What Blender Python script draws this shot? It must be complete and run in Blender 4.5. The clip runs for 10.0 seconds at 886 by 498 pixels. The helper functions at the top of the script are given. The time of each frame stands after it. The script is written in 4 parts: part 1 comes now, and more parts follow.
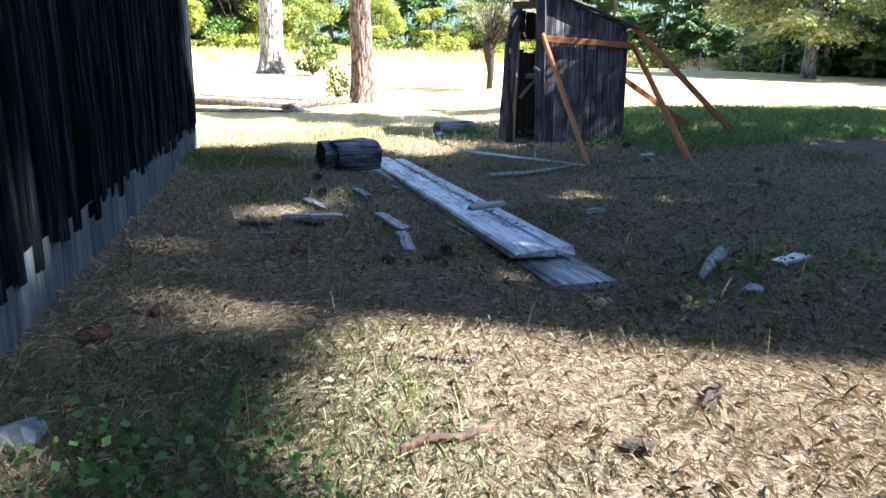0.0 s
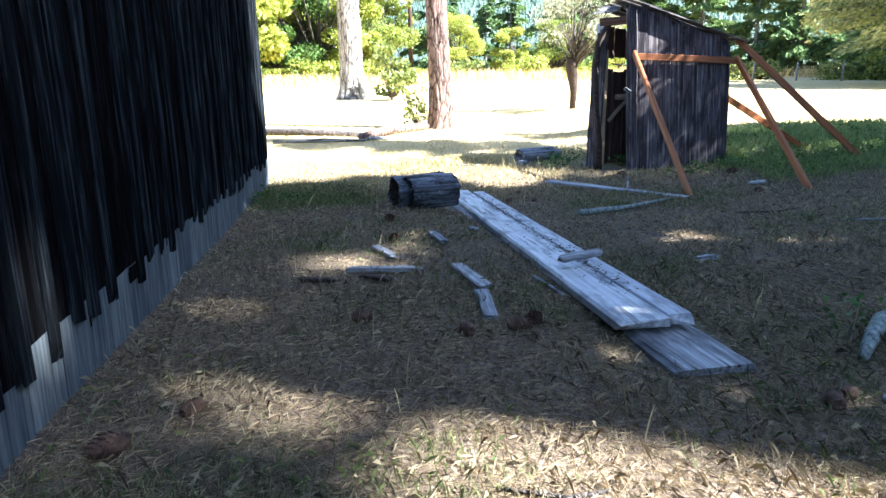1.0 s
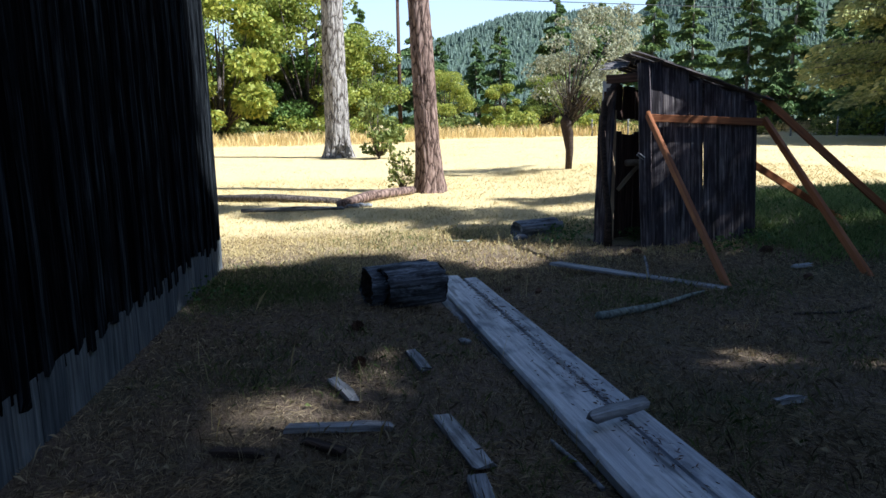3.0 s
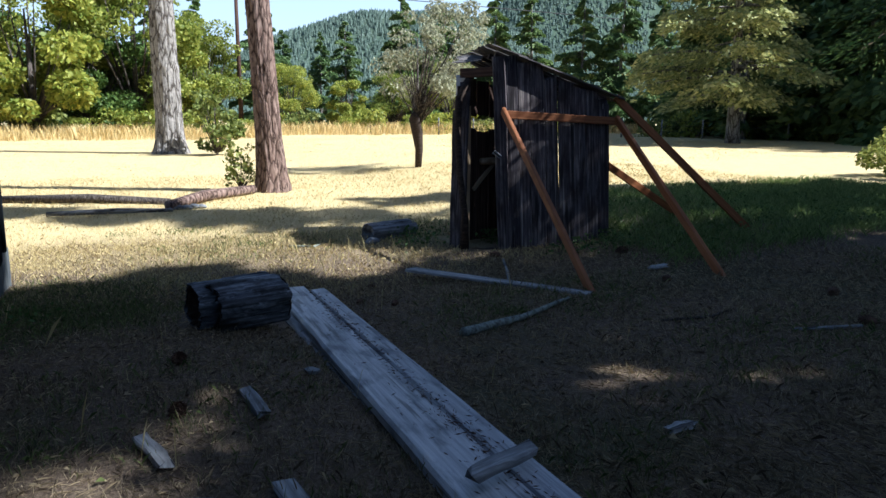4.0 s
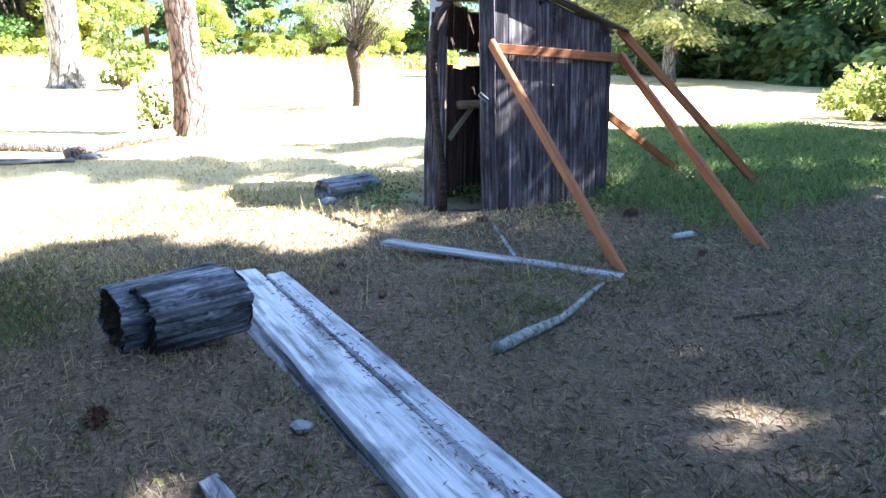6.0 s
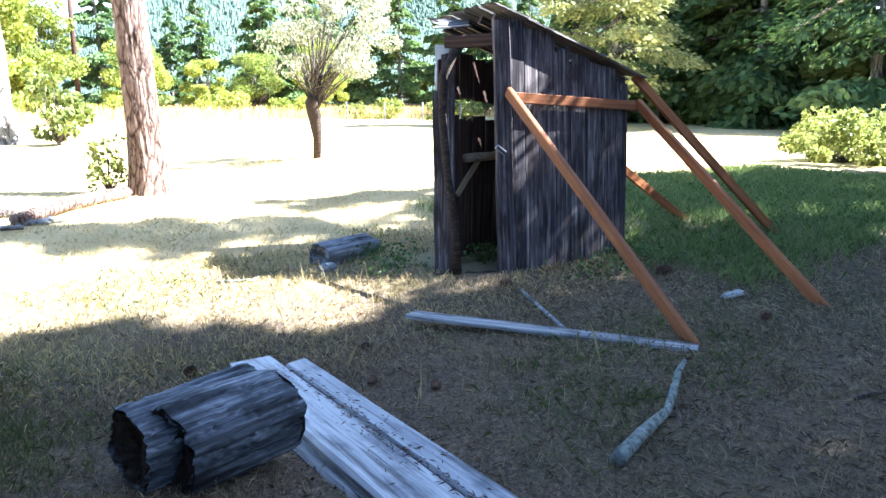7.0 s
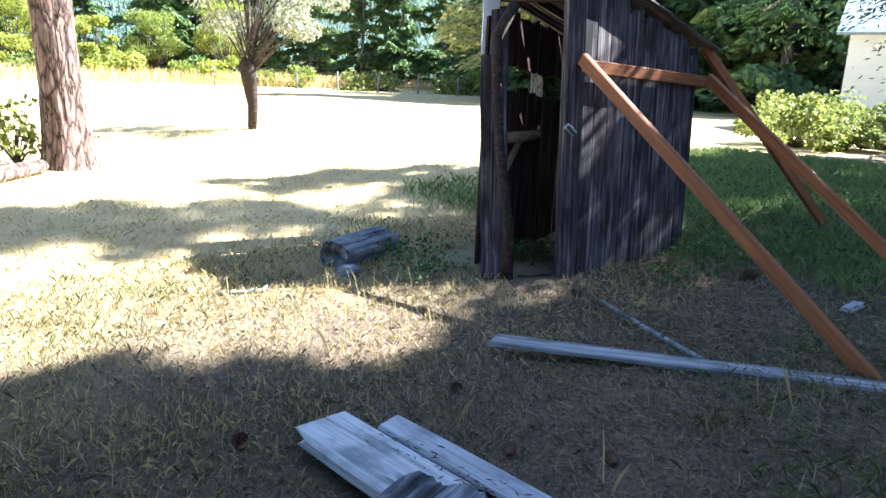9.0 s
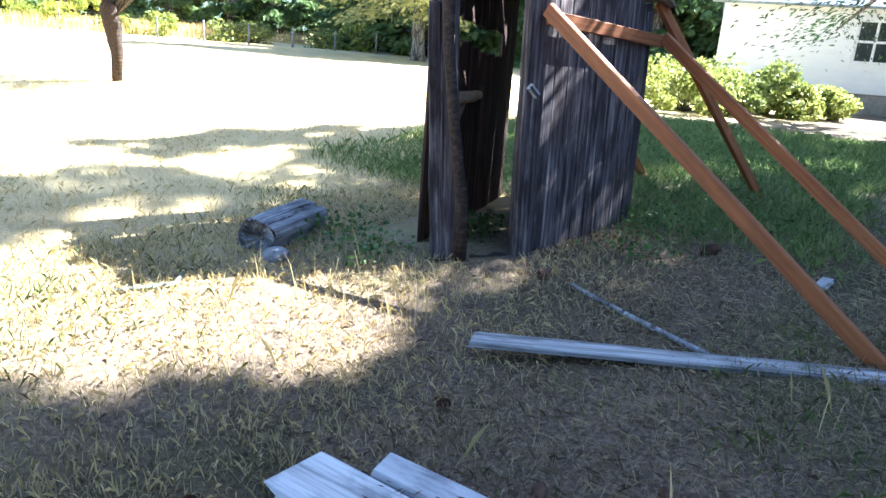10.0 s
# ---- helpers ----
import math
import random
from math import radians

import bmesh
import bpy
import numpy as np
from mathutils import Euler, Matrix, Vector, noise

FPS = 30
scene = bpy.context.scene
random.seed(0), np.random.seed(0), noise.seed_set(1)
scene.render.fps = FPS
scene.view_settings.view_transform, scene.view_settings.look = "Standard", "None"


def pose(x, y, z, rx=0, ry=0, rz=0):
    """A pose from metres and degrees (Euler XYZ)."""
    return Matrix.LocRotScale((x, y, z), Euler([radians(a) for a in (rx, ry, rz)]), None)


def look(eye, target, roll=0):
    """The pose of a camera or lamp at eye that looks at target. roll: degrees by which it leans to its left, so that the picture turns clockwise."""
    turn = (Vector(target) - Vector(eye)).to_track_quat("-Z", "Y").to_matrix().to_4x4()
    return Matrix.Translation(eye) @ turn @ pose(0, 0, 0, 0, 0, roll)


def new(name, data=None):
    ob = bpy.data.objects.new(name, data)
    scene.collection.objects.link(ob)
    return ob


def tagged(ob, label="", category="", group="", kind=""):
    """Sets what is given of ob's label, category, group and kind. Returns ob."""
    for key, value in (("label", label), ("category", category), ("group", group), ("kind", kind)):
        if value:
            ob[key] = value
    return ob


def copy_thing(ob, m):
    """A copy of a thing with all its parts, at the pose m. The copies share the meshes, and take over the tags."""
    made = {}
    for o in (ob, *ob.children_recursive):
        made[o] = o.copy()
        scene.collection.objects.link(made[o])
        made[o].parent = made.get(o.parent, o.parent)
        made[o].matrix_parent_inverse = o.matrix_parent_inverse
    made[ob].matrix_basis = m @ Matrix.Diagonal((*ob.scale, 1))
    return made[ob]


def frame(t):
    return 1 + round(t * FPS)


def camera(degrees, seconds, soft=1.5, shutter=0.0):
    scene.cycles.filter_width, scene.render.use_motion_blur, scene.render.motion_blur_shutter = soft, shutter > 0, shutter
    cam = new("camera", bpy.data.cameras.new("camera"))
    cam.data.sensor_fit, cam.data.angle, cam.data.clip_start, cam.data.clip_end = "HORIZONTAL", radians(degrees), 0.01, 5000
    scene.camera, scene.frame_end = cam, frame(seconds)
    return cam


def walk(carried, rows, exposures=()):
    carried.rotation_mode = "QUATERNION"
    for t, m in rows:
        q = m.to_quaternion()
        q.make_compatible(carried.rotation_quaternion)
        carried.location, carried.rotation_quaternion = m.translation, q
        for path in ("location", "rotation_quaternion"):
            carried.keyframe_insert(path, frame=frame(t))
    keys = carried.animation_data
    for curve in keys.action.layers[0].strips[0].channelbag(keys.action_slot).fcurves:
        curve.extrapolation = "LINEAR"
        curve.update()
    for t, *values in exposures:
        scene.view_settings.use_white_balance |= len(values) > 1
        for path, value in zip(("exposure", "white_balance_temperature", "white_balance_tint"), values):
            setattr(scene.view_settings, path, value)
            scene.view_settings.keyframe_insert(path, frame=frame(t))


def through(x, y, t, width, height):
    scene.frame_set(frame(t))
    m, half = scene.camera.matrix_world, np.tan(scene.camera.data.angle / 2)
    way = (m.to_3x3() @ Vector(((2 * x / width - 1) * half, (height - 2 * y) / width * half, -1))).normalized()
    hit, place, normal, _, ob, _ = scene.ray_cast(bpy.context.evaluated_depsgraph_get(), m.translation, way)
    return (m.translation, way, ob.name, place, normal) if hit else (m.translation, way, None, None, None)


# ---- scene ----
cam = camera(64.4, 10.0)
PATH = [
    (0, (0.159, 0.205, 1.316), (0.717, 2.047, 0.77), 1.5),
    (0.5, (0.2, 0.623, 1.333), (0.701, 2.479, 0.781), 0.6),
    (1, (0.339, 0.951, 1.381), (0.677, 2.859, 0.884), -0.7),
    (1.5, (0.416, 1.252, 1.431), (0.599, 3.208, 1.054), -1.0),
    (2, (0.466, 1.615, 1.492), (0.576, 3.591, 1.204), -3.0),
    (2.2, (0.522, 1.768, 1.502), (0.691, 3.738, 1.201), -3.2),
    (3.3, (0.694, 2.655, 1.484), (1.188, 4.56, 1.125), 0.6),
    (3.5, (0.705, 2.789, 1.486), (1.319, 4.66, 1.133), 1.3),
    (4, (0.851, 3.126, 1.445), (1.628, 4.933, 1.085), 0.2),
    (4.5, (0.897, 3.504, 1.467), (1.726, 5.277, 1.057), 1.6),
    (5, (0.927, 3.884, 1.473), (1.937, 5.489, 0.837), 1.9),
    (5.5, (0.938, 4.29, 1.517), (1.937, 5.967, 1.083), -0.2),
    (5.7, (0.95, 4.445, 1.482), (1.906, 6.119, 0.949), 0.9),
    (6.8, (0.739, 5.352, 1.415), (1.78, 6.99, 0.933), 1.8),
    (7, (0.685, 5.614, 1.45), (1.805, 7.221, 1.047), 0.2),
    (7.5, (0.559, 6.029, 1.443), (1.73, 7.577, 0.961), 2.6),
    (8, (0.422, 6.455, 1.397), (1.704, 7.899, 0.878), 1.5),
    (8.5, (0.447, 6.916, 1.419), (1.687, 8.38, 0.853), 1.6),
    (9, (0.469, 7.318, 1.382), (1.806, 8.729, 0.912), 2.3),
    (9.5, (0.487, 7.767, 1.336), (1.971, 8.972, 0.748), 5.0),
    (10, (0.635, 8.184, 1.313), (2.194, 9.303, 0.751), 4.3),
]
EXPOSURES = [(t, e, 5500, 8) for t, e in ((0.0, 2.95), (0.5, 3.15), (1.0, 3.25), (1.5, 2.95), (2.0, 2.35), (3.3, 1.2), (4.0, 1.2), (4.5, 1.75), (5.0, 2.8), (5.5, 3.8), (7.0, 3.45), (7.5, 3.15), (9.0, 2.95), (9.5, 3.0), (10.0, 3.5))]
walk(cam, [(t, look(eye, target, roll)) for t, eye, target, roll in PATH], EXPOSURES)


# ---- light ----
SUN = Vector((0.875 * math.cos(radians(45)), -0.485 * math.cos(radians(45)), math.sin(radians(45)))).normalized()
world = bpy.data.worlds.new("sky")
scene.world = world
world.use_nodes = True
wn = world.node_tree.nodes
sky = wn.new("ShaderNodeTexSky")
sky.sky_type, sky.sun_disc = "NISHITA", False
sky.sun_elevation, sky.sun_rotation = radians(45), math.atan2(SUN.x, SUN.y)
sky.dust_density, sky.air_density, sky.ozone_density = 1.0, 1.0, 2.0
wn["Background"].inputs["Strength"].default_value = 0.05
world.node_tree.links.new(sky.outputs[0], wn["Background"].inputs[0])
sun_data = bpy.data.lights.new("sun", "SUN")
sun_data.energy, sun_data.angle, sun_data.color = 5.0, radians(0.55), (1.0, 0.95, 0.87)
sun_lamp = new("sun", sun_data)
sun_lamp.matrix_world = look(SUN * 50, (0, 0, 0))


# ---- materials ----
def material(name, rough=0.9):
    m = bpy.data.materials.new(name)
    m.use_nodes = True
    b = m.node_tree.nodes["Principled BSDF"]
    b.inputs["Roughness"].default_value = rough
    b.inputs["Specular IOR Level"].default_value = 0.25
    return m, m.node_tree.nodes, m.node_tree.links, b


def ramp(nodes, links, fac, stops):
    r = nodes.new("ShaderNodeValToRGB")
    while len(r.color_ramp.elements) < len(stops):
        r.color_ramp.elements.new(0.5)
    for e, (p, c) in zip(r.color_ramp.elements, stops):
        e.position, e.color = p, (*c, 1)
    links.new(fac, r.inputs[0])
    return r.outputs[0]


def mixed(nodes, links, fac, a, b, how="MIX"):
    x = nodes.new("ShaderNodeMix")
    x.data_type, x.blend_type = "RGBA", how
    for sock, v in ((x.inputs[0], fac), (x.inputs[6], a), (x.inputs[7], b)):
        if hasattr(v, "links"):
            links.new(v, sock)
        else:
            sock.default_value = v if isinstance(v, float) else (*v, 1)
    return x.outputs[2]


def noise_tex(nodes, links, vec, scale, detail=4.0, rough=0.6):
    n = nodes.new("ShaderNodeTexNoise")
    n.inputs["Scale"].default_value, n.inputs["Detail"].default_value, n.inputs["Roughness"].default_value = scale, detail, rough
    links.new(vec, n.inputs["Vector"])
    return n.outputs["Fac"]


def coords(nodes, links, stretch=(1, 1, 1), shift=True):
    t = nodes.new("ShaderNodeTexCoord")
    vec = t.outputs["Object"]
    if shift:
        info = nodes.new("ShaderNodeObjectInfo")
        mul = nodes.new("ShaderNodeMath")
        mul.operation = "MULTIPLY"
        mul.inputs[1].default_value = 37.0
        links.new(info.outputs["Random"], mul.inputs[0])
        add = nodes.new("ShaderNodeVectorMath")
        links.new(vec, add.inputs[0])
        links.new(mul.outputs[0], add.inputs[1])
        vec = add.outputs[0]
    mp = nodes.new("ShaderNodeMapping")
    mp.inputs["Scale"].default_value = stretch
    links.new(vec, mp.inputs[0])
    return mp.outputs[0]


def bump(nodes, links, b, fac, strength, distance=0.01):
    n = nodes.new("ShaderNodeBump")
    n.inputs["Strength"].default_value, n.inputs["Distance"].default_value = strength, distance
    links.new(fac, n.inputs["Height"])
    links.new(n.outputs[0], b.inputs["Normal"])


def wood(name, dark, mid, light, rough=0.85, relief=0.7, blotch=(0.02, 0.02, 0.02), blotches=0.25, spread=(0.52, 0.72), cracks=0.0):
    """Grain runs along local x; cracks: how strongly dark checks open along it."""
    m, n, l, b = material(name, rough)
    v = coords(n, l, (1.6, 38, 38))
    g = noise_tex(n, l, v, 1.0, 6.0, 0.65)
    c = ramp(n, l, g, [(0.3, dark), (0.5, mid), (0.72, light)])
    v2 = coords(n, l, (2.2, 6, 6))
    s = noise_tex(n, l, v2, 1.3, 4.0)
    f = ramp(n, l, s, [(spread[0], (0, 0, 0)), (spread[1], (1, 1, 1))])
    k = n.new("ShaderNodeMath")
    k.operation = "MULTIPLY"
    k.inputs[1].default_value = blotches
    l.new(f, k.inputs[0])
    c = mixed(n, l, k.outputs[0], c, blotch)
    if cracks:
        v3 = coords(n, l, (1.1, 26, 26))
        q = noise_tex(n, l, v3, 1.0, 3.0, 0.5)
        patch = noise_tex(n, l, coords(n, l, (1.5, 3, 3)), 1.0, 2.0)
        both = n.new("ShaderNodeMath")
        both.operation = "MULTIPLY_ADD"
        both.inputs[1].default_value = 0.45
        l.new(patch, both.inputs[0])
        l.new(q, both.inputs[2])
        open_ = ramp(n, l, both.outputs[0], [(0.84, (0, 0, 0)), (0.89, (cracks, cracks, cracks))])
        c = mixed(n, l, open_, c, (0.018, 0.016, 0.016))
    info = n.new("ShaderNodeObjectInfo")
    tone = ramp(n, l, info.outputs["Random"], [(0.0, (0.72, 0.72, 0.74)), (1.0, (1.15, 1.12, 1.08))])
    c = mixed(n, l, 1.0, c, tone, "MULTIPLY")
    l.new(c, b.inputs["Base Color"])
    bump(n, l, b, g, relief, 0.006)
    return m


def leafy(name, dark, light, rough=0.6, through=0.25):
    m, n, l, b = material(name, rough)
    geo = n.new("ShaderNodeNewGeometry")
    c = ramp(n, l, geo.outputs["Random Per Island"], [(0.0, dark), (1.0, light)])
    info = n.new("ShaderNodeObjectInfo")
    tone = ramp(n, l, info.outputs["Random"], [(0.0, (0.75, 0.8, 0.8)), (1.0, (1.15, 1.1, 1.0))])
    c = mixed(n, l, 1.0, c, tone, "MULTIPLY")
    l.new(c, b.inputs["Base Color"])
    tr = n.new("ShaderNodeBsdfTranslucent")
    l.new(c, tr.inputs[0])
    mx = n.new("ShaderNodeMixShader")
    mx.inputs[0].default_value = through
    l.new(b.outputs[0], mx.inputs[1])
    l.new(tr.outputs[0], mx.inputs[2])
    l.new(mx.outputs[0], n["Material Output"].inputs[0])
    return m


def bark_mat(name, dark, light, scale=6.0):
    m, n, l, b = material(name, 0.95)
    v = coords(n, l, (1, 1, 0.28))
    vo = n.new("ShaderNodeTexVoronoi")
    vo.feature = "DISTANCE_TO_EDGE"
    vo.inputs["Scale"].default_value = scale
    warp = noise_tex(n, l, v, 5.0)
    add = n.new("ShaderNodeVectorMath")
    l.new(v, add.inputs[0])
    sc = n.new("ShaderNodeMath")
    sc.operation = "MULTIPLY"
    sc.inputs[1].default_value = 0.25
    l.new(warp, sc.inputs[0])
    l.new(sc.outputs[0], add.inputs[1])
    l.new(add.outputs[0], vo.inputs["Vector"])
    g = noise_tex(n, l, v, 22.0, 5.0)
    c = ramp(n, l, g, [(0.3, dark), (0.7, light)])
    cr = ramp(n, l, vo.outputs["Distance"], [(0.0, (0.15, 0.12, 0.1)), (0.12, (1, 1, 1))])
    c = mixed(n, l, 1.0, c, cr, "MULTIPLY")
    l.new(c, b.inputs["Base Color"])
    bump(n, l, b, vo.outputs["Distance"], 1.0, 0.05)
    return m


def plain(name, a, c, scale=8.0, rough=0.8, relief=0.2, metal=0.0):
    m, n, l, b = material(name, rough)
    v = coords(n, l)
    g = noise_tex(n, l, v, scale, 5.0)
    l.new(ramp(n, l, g, [(0.3, a), (0.7, c)]), b.inputs["Base Color"])
    b.inputs["Metallic"].default_value = metal
    bump(n, l, b, g, relief, 0.01)
    return m


def ground_mat():
    """Needle litter and trodden soil near the buildings, dry meadow past them."""
    m, n, l, b = material("litter_and_meadow", 1.0)
    geo = n.new("ShaderNodeNewGeometry")
    pos = geo.outputs["Position"]
    big = noise_tex(n, l, pos, 0.55, 4.0)
    mid = noise_tex(n, l, pos, 3.5, 5.0)
    fine = noise_tex(n, l, pos, 45.0, 6.0, 0.7)
    litter = ramp(n, l, fine, [(0.32, (0.028, 0.019, 0.014)), (0.5, (0.115, 0.083, 0.06)), (0.70, (0.29, 0.22, 0.155))])
    litter = mixed(n, l, ramp(n, l, mid, [(0.42, (0, 0, 0)), (0.68, (1, 1, 1))]), litter, ramp(n, l, fine, [(0.3, (0.06, 0.04, 0.027)), (0.7, (0.27, 0.195, 0.13))]), "MIX")
    green = ramp(n, l, fine, [(0.3, (0.022, 0.032, 0.014)), (0.7, (0.09, 0.10, 0.045))])
    litter = mixed(n, l, ramp(n, l, big, [(0.5, (0, 0, 0)), (0.68, (0.8, 0.8, 0.8))]), litter, green)
    dry = ramp(n, l, fine, [(0.3, (0.44, 0.33, 0.15)), (0.7, (0.74, 0.60, 0.33))])
    dry = mixed(n, l, ramp(n, l, mid, [(0.4, (0, 0, 0)), (0.75, (0.6, 0.6, 0.6))]), dry, (0.48, 0.36, 0.17))
    sep = n.new("ShaderNodeSeparateXYZ")
    l.new(pos, sep.inputs[0])
    ys = n.new("ShaderNodeMath")
    ys.operation = "MULTIPLY_ADD"
    ys.inputs[1].default_value = 3.0
    l.new(big, ys.inputs[0])
    l.new(sep.outputs["Y"], ys.inputs[2])
    mr = n.new("ShaderNodeMapRange")
    mr.inputs["From Min"].default_value, mr.inputs["From Max"].default_value = 12.0, 15.0
    l.new(ys.outputs[0], mr.inputs["Value"])
    c = mixed(n, l, mr.outputs[0], litter, dry)
    l.new(c, b.inputs["Base Color"])
    bump(n, l, b, fine, 0.9, 0.02)
    return m


GREY = wood("weathered_grey_wood", (0.09, 0.09, 0.095), (0.26, 0.265, 0.275), (0.50, 0.51, 0.53), 0.8, 0.9, (0.06, 0.055, 0.055), 0.75, (0.48, 0.66), 0.85)
PALE = wood("bleached_plank_wood", (0.26, 0.27, 0.29), (0.48, 0.49, 0.52), (0.68, 0.69, 0.71), 0.6, 0.8, (0.10, 0.11, 0.135), 0.7, (0.50, 0.66), 0.55)
SHED = wood("old_shed_board", (0.02, 0.017, 0.02), (0.085, 0.072, 0.08), (0.34, 0.30, 0.28), 0.9, 1.0, (0.022, 0.015, 0.015), 0.8, (0.46, 0.66), 0.8)
INNER = wood("brown_inner_board", (0.025, 0.013, 0.01), (0.06, 0.034, 0.026), (0.13, 0.08, 0.06), 0.9, 0.8)
# The wall's deep shade is put into these near-black board and batten colours.
BARN = wood("dark_shaded_barn_board", (0.002, 0.002, 0.0022), (0.004, 0.004, 0.0045), (0.018, 0.019, 0.021), 0.9, 1.0, (0.05, 0.05, 0.055), 0.15, (0.6, 0.74))
BATTEN = wood("grey_shaded_barn_batten", (0.003, 0.0035, 0.004), (0.008, 0.0095, 0.0115), (0.055, 0.064, 0.074), 0.95, 0.9, (0.003, 0.003, 0.003), 0.7)
SKIRT = wood("grey_skirt_board", (0.045, 0.055, 0.062), (0.11, 0.125, 0.135), (0.20, 0.22, 0.23), 0.85, 0.8)
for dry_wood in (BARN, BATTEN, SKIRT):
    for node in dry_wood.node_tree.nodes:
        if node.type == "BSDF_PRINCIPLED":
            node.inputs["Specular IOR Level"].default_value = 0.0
LUMBER = wood("red_brown_lumber", (0.19, 0.066, 0.026), (0.29, 0.108, 0.042), (0.40, 0.175, 0.07), 0.6, 0.3, (0.13, 0.045, 0.02), 0.4)
FRESH = wood("pale_sawn_wood", (0.42, 0.29, 0.17), (0.55, 0.40, 0.25), (0.66, 0.52, 0.35), 0.7, 0.3)
LOGW = wood("charred_log_wood", (0.012, 0.013, 0.015), (0.13, 0.143, 0.165), (0.44, 0.47, 0.51), 0.7, 1.0, (0.008, 0.007, 0.007), 0.85, (0.44, 0.62), 0.9)
ROT = wood("rotten_dark_wood", (0.012, 0.009, 0.008), (0.035, 0.025, 0.02), (0.09, 0.06, 0.045), 0.95, 1.0)
SHAKE = wood("roof_shake", (0.05, 0.045, 0.045), (0.13, 0.12, 0.12), (0.27, 0.25, 0.24), 0.9, 0.9)
PINE_BARK = bark_mat("red_pine_bark", (0.09, 0.052, 0.042), (0.31, 0.22, 0.18), 7.0)
FIR_BARK = bark_mat("grey_fir_bark", (0.12, 0.11, 0.105), (0.40, 0.37, 0.34), 5.0)
TWIG = bark_mat("twig_bark", (0.05, 0.04, 0.035), (0.2, 0.17, 0.15), 30.0)
LICHEN = plain("lichened_bark", (0.045, 0.045, 0.04), (0.34, 0.38, 0.34), 30.0, 0.95, 0.8)
CONE = plain("pine_cone_scale", (0.035, 0.02, 0.014), (0.15, 0.085, 0.055), 30.0, 0.8)
STONE = plain("pale_stone", (0.10, 0.105, 0.11), (0.27, 0.28, 0.29), 12.0, 0.85, 0.5)
METAL = plain("grey_metal", (0.45, 0.46, 0.48), (0.62, 0.63, 0.65), 20.0, 0.45, 0.1, 0.6)
WIRE = plain("wire_dark", (0.03, 0.03, 0.03), (0.06, 0.06, 0.06), 20.0)
WHITE = plain("white_paint_and_lit_board", (0.74, 0.75, 0.76), (0.82, 0.82, 0.82), 2.0, 0.7, 0.1)
ROOF = plain("blue_grey_roofing", (0.16, 0.20, 0.27), (0.26, 0.31, 0.38), 6.0, 0.7)
CONCRETE = plain("grey_foundation", (0.2, 0.18, 0.16), (0.34, 0.31, 0.28), 5.0)
GLASS = plain("dark_window_glass", (0.02, 0.025, 0.03), (0.05, 0.06, 0.06), 1.0, 0.08, 0.0)
FIR = leafy("fir_needles", (0.018, 0.045, 0.016), (0.07, 0.12, 0.035))
# Far needles are paler than the yard's: their sunlit look is in the colour.
FAR_FIR = leafy("sunlit_far_fir_needles", (0.075, 0.135, 0.045), (0.22, 0.30, 0.11))
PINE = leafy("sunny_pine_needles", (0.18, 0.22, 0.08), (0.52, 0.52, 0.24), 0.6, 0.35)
BROAD = leafy("yellow_green_leaves", (0.13, 0.19, 0.03), (0.44, 0.45, 0.10), 0.5, 0.4)
DEEP = leafy("deep_green_leaves", (0.05, 0.10, 0.025), (0.16, 0.24, 0.06), 0.5, 0.3)
SILVER = leafy("lichen_hung_leaves", (0.26, 0.26, 0.16), (0.56, 0.53, 0.37), 0.7, 0.35)
BUSHL = leafy("bush_leaves", (0.10, 0.14, 0.03), (0.38, 0.40, 0.12), 0.5, 0.4)
STRAW = leafy("dry_straw", (0.07, 0.048, 0.032), (0.58, 0.47, 0.31), 0.7, 0.25)
MEADOW = leafy("dry_meadow_grass", (0.48, 0.37, 0.17), (0.80, 0.66, 0.37), 0.7, 0.3)
GREEN = leafy("green_grass", (0.05, 0.085, 0.025), (0.25, 0.29, 0.10), 0.6, 0.3)
LUSH = leafy("lush_grass", (0.10, 0.17, 0.04), (0.42, 0.48, 0.19), 0.6, 0.4)
HERB = leafy("herb_leaves", (0.04, 0.085, 0.02), (0.12, 0.20, 0.06), 0.6, 0.3)
# The haze of distance is put into the ridge trees' pale bluish needles.
HAZY_FIR = leafy("hazy_hill_needles", (0.075, 0.12, 0.105), (0.14, 0.195, 0.17), 0.8, 0.1)
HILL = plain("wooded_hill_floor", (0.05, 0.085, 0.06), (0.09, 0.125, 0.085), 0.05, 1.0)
GROUND = ground_mat()


# ---- building helpers ----
def smooth(a, b, v):
    t = np.clip((v - a) / (b - a), 0, 1)
    return t * t * (3 - 2 * t)


def height(x, y):
    """The lie of the land."""
    x, y = np.asarray(x, float), np.asarray(y, float)
    h = -0.03 - 0.03 * smooth(5, 9, y) + 0.22 * smooth(4.8, 9.5, x) * (1 - smooth(30, 60, x))
    h = h + 0.008 * np.clip(np.clip(y, None, 120) - 12, 0, None)
    h = h - 0.17 * np.exp(-(((x - 2.6) / 1.8) ** 2) - ((y - 10.0) / 1.3) ** 2)
    h = h - 0.085 * np.exp(-(((x - 2.1) / 0.5) ** 2)) * smooth(5.4, 7.4, y) * (1 - smooth(9.6, 10.6, y))
    return h + 0.012 * np.sin(2.3 * x + 0.7 * y) * np.sin(1.9 * y - 0.6 * x)


def gz(x, y):
    return float(height(x, y))


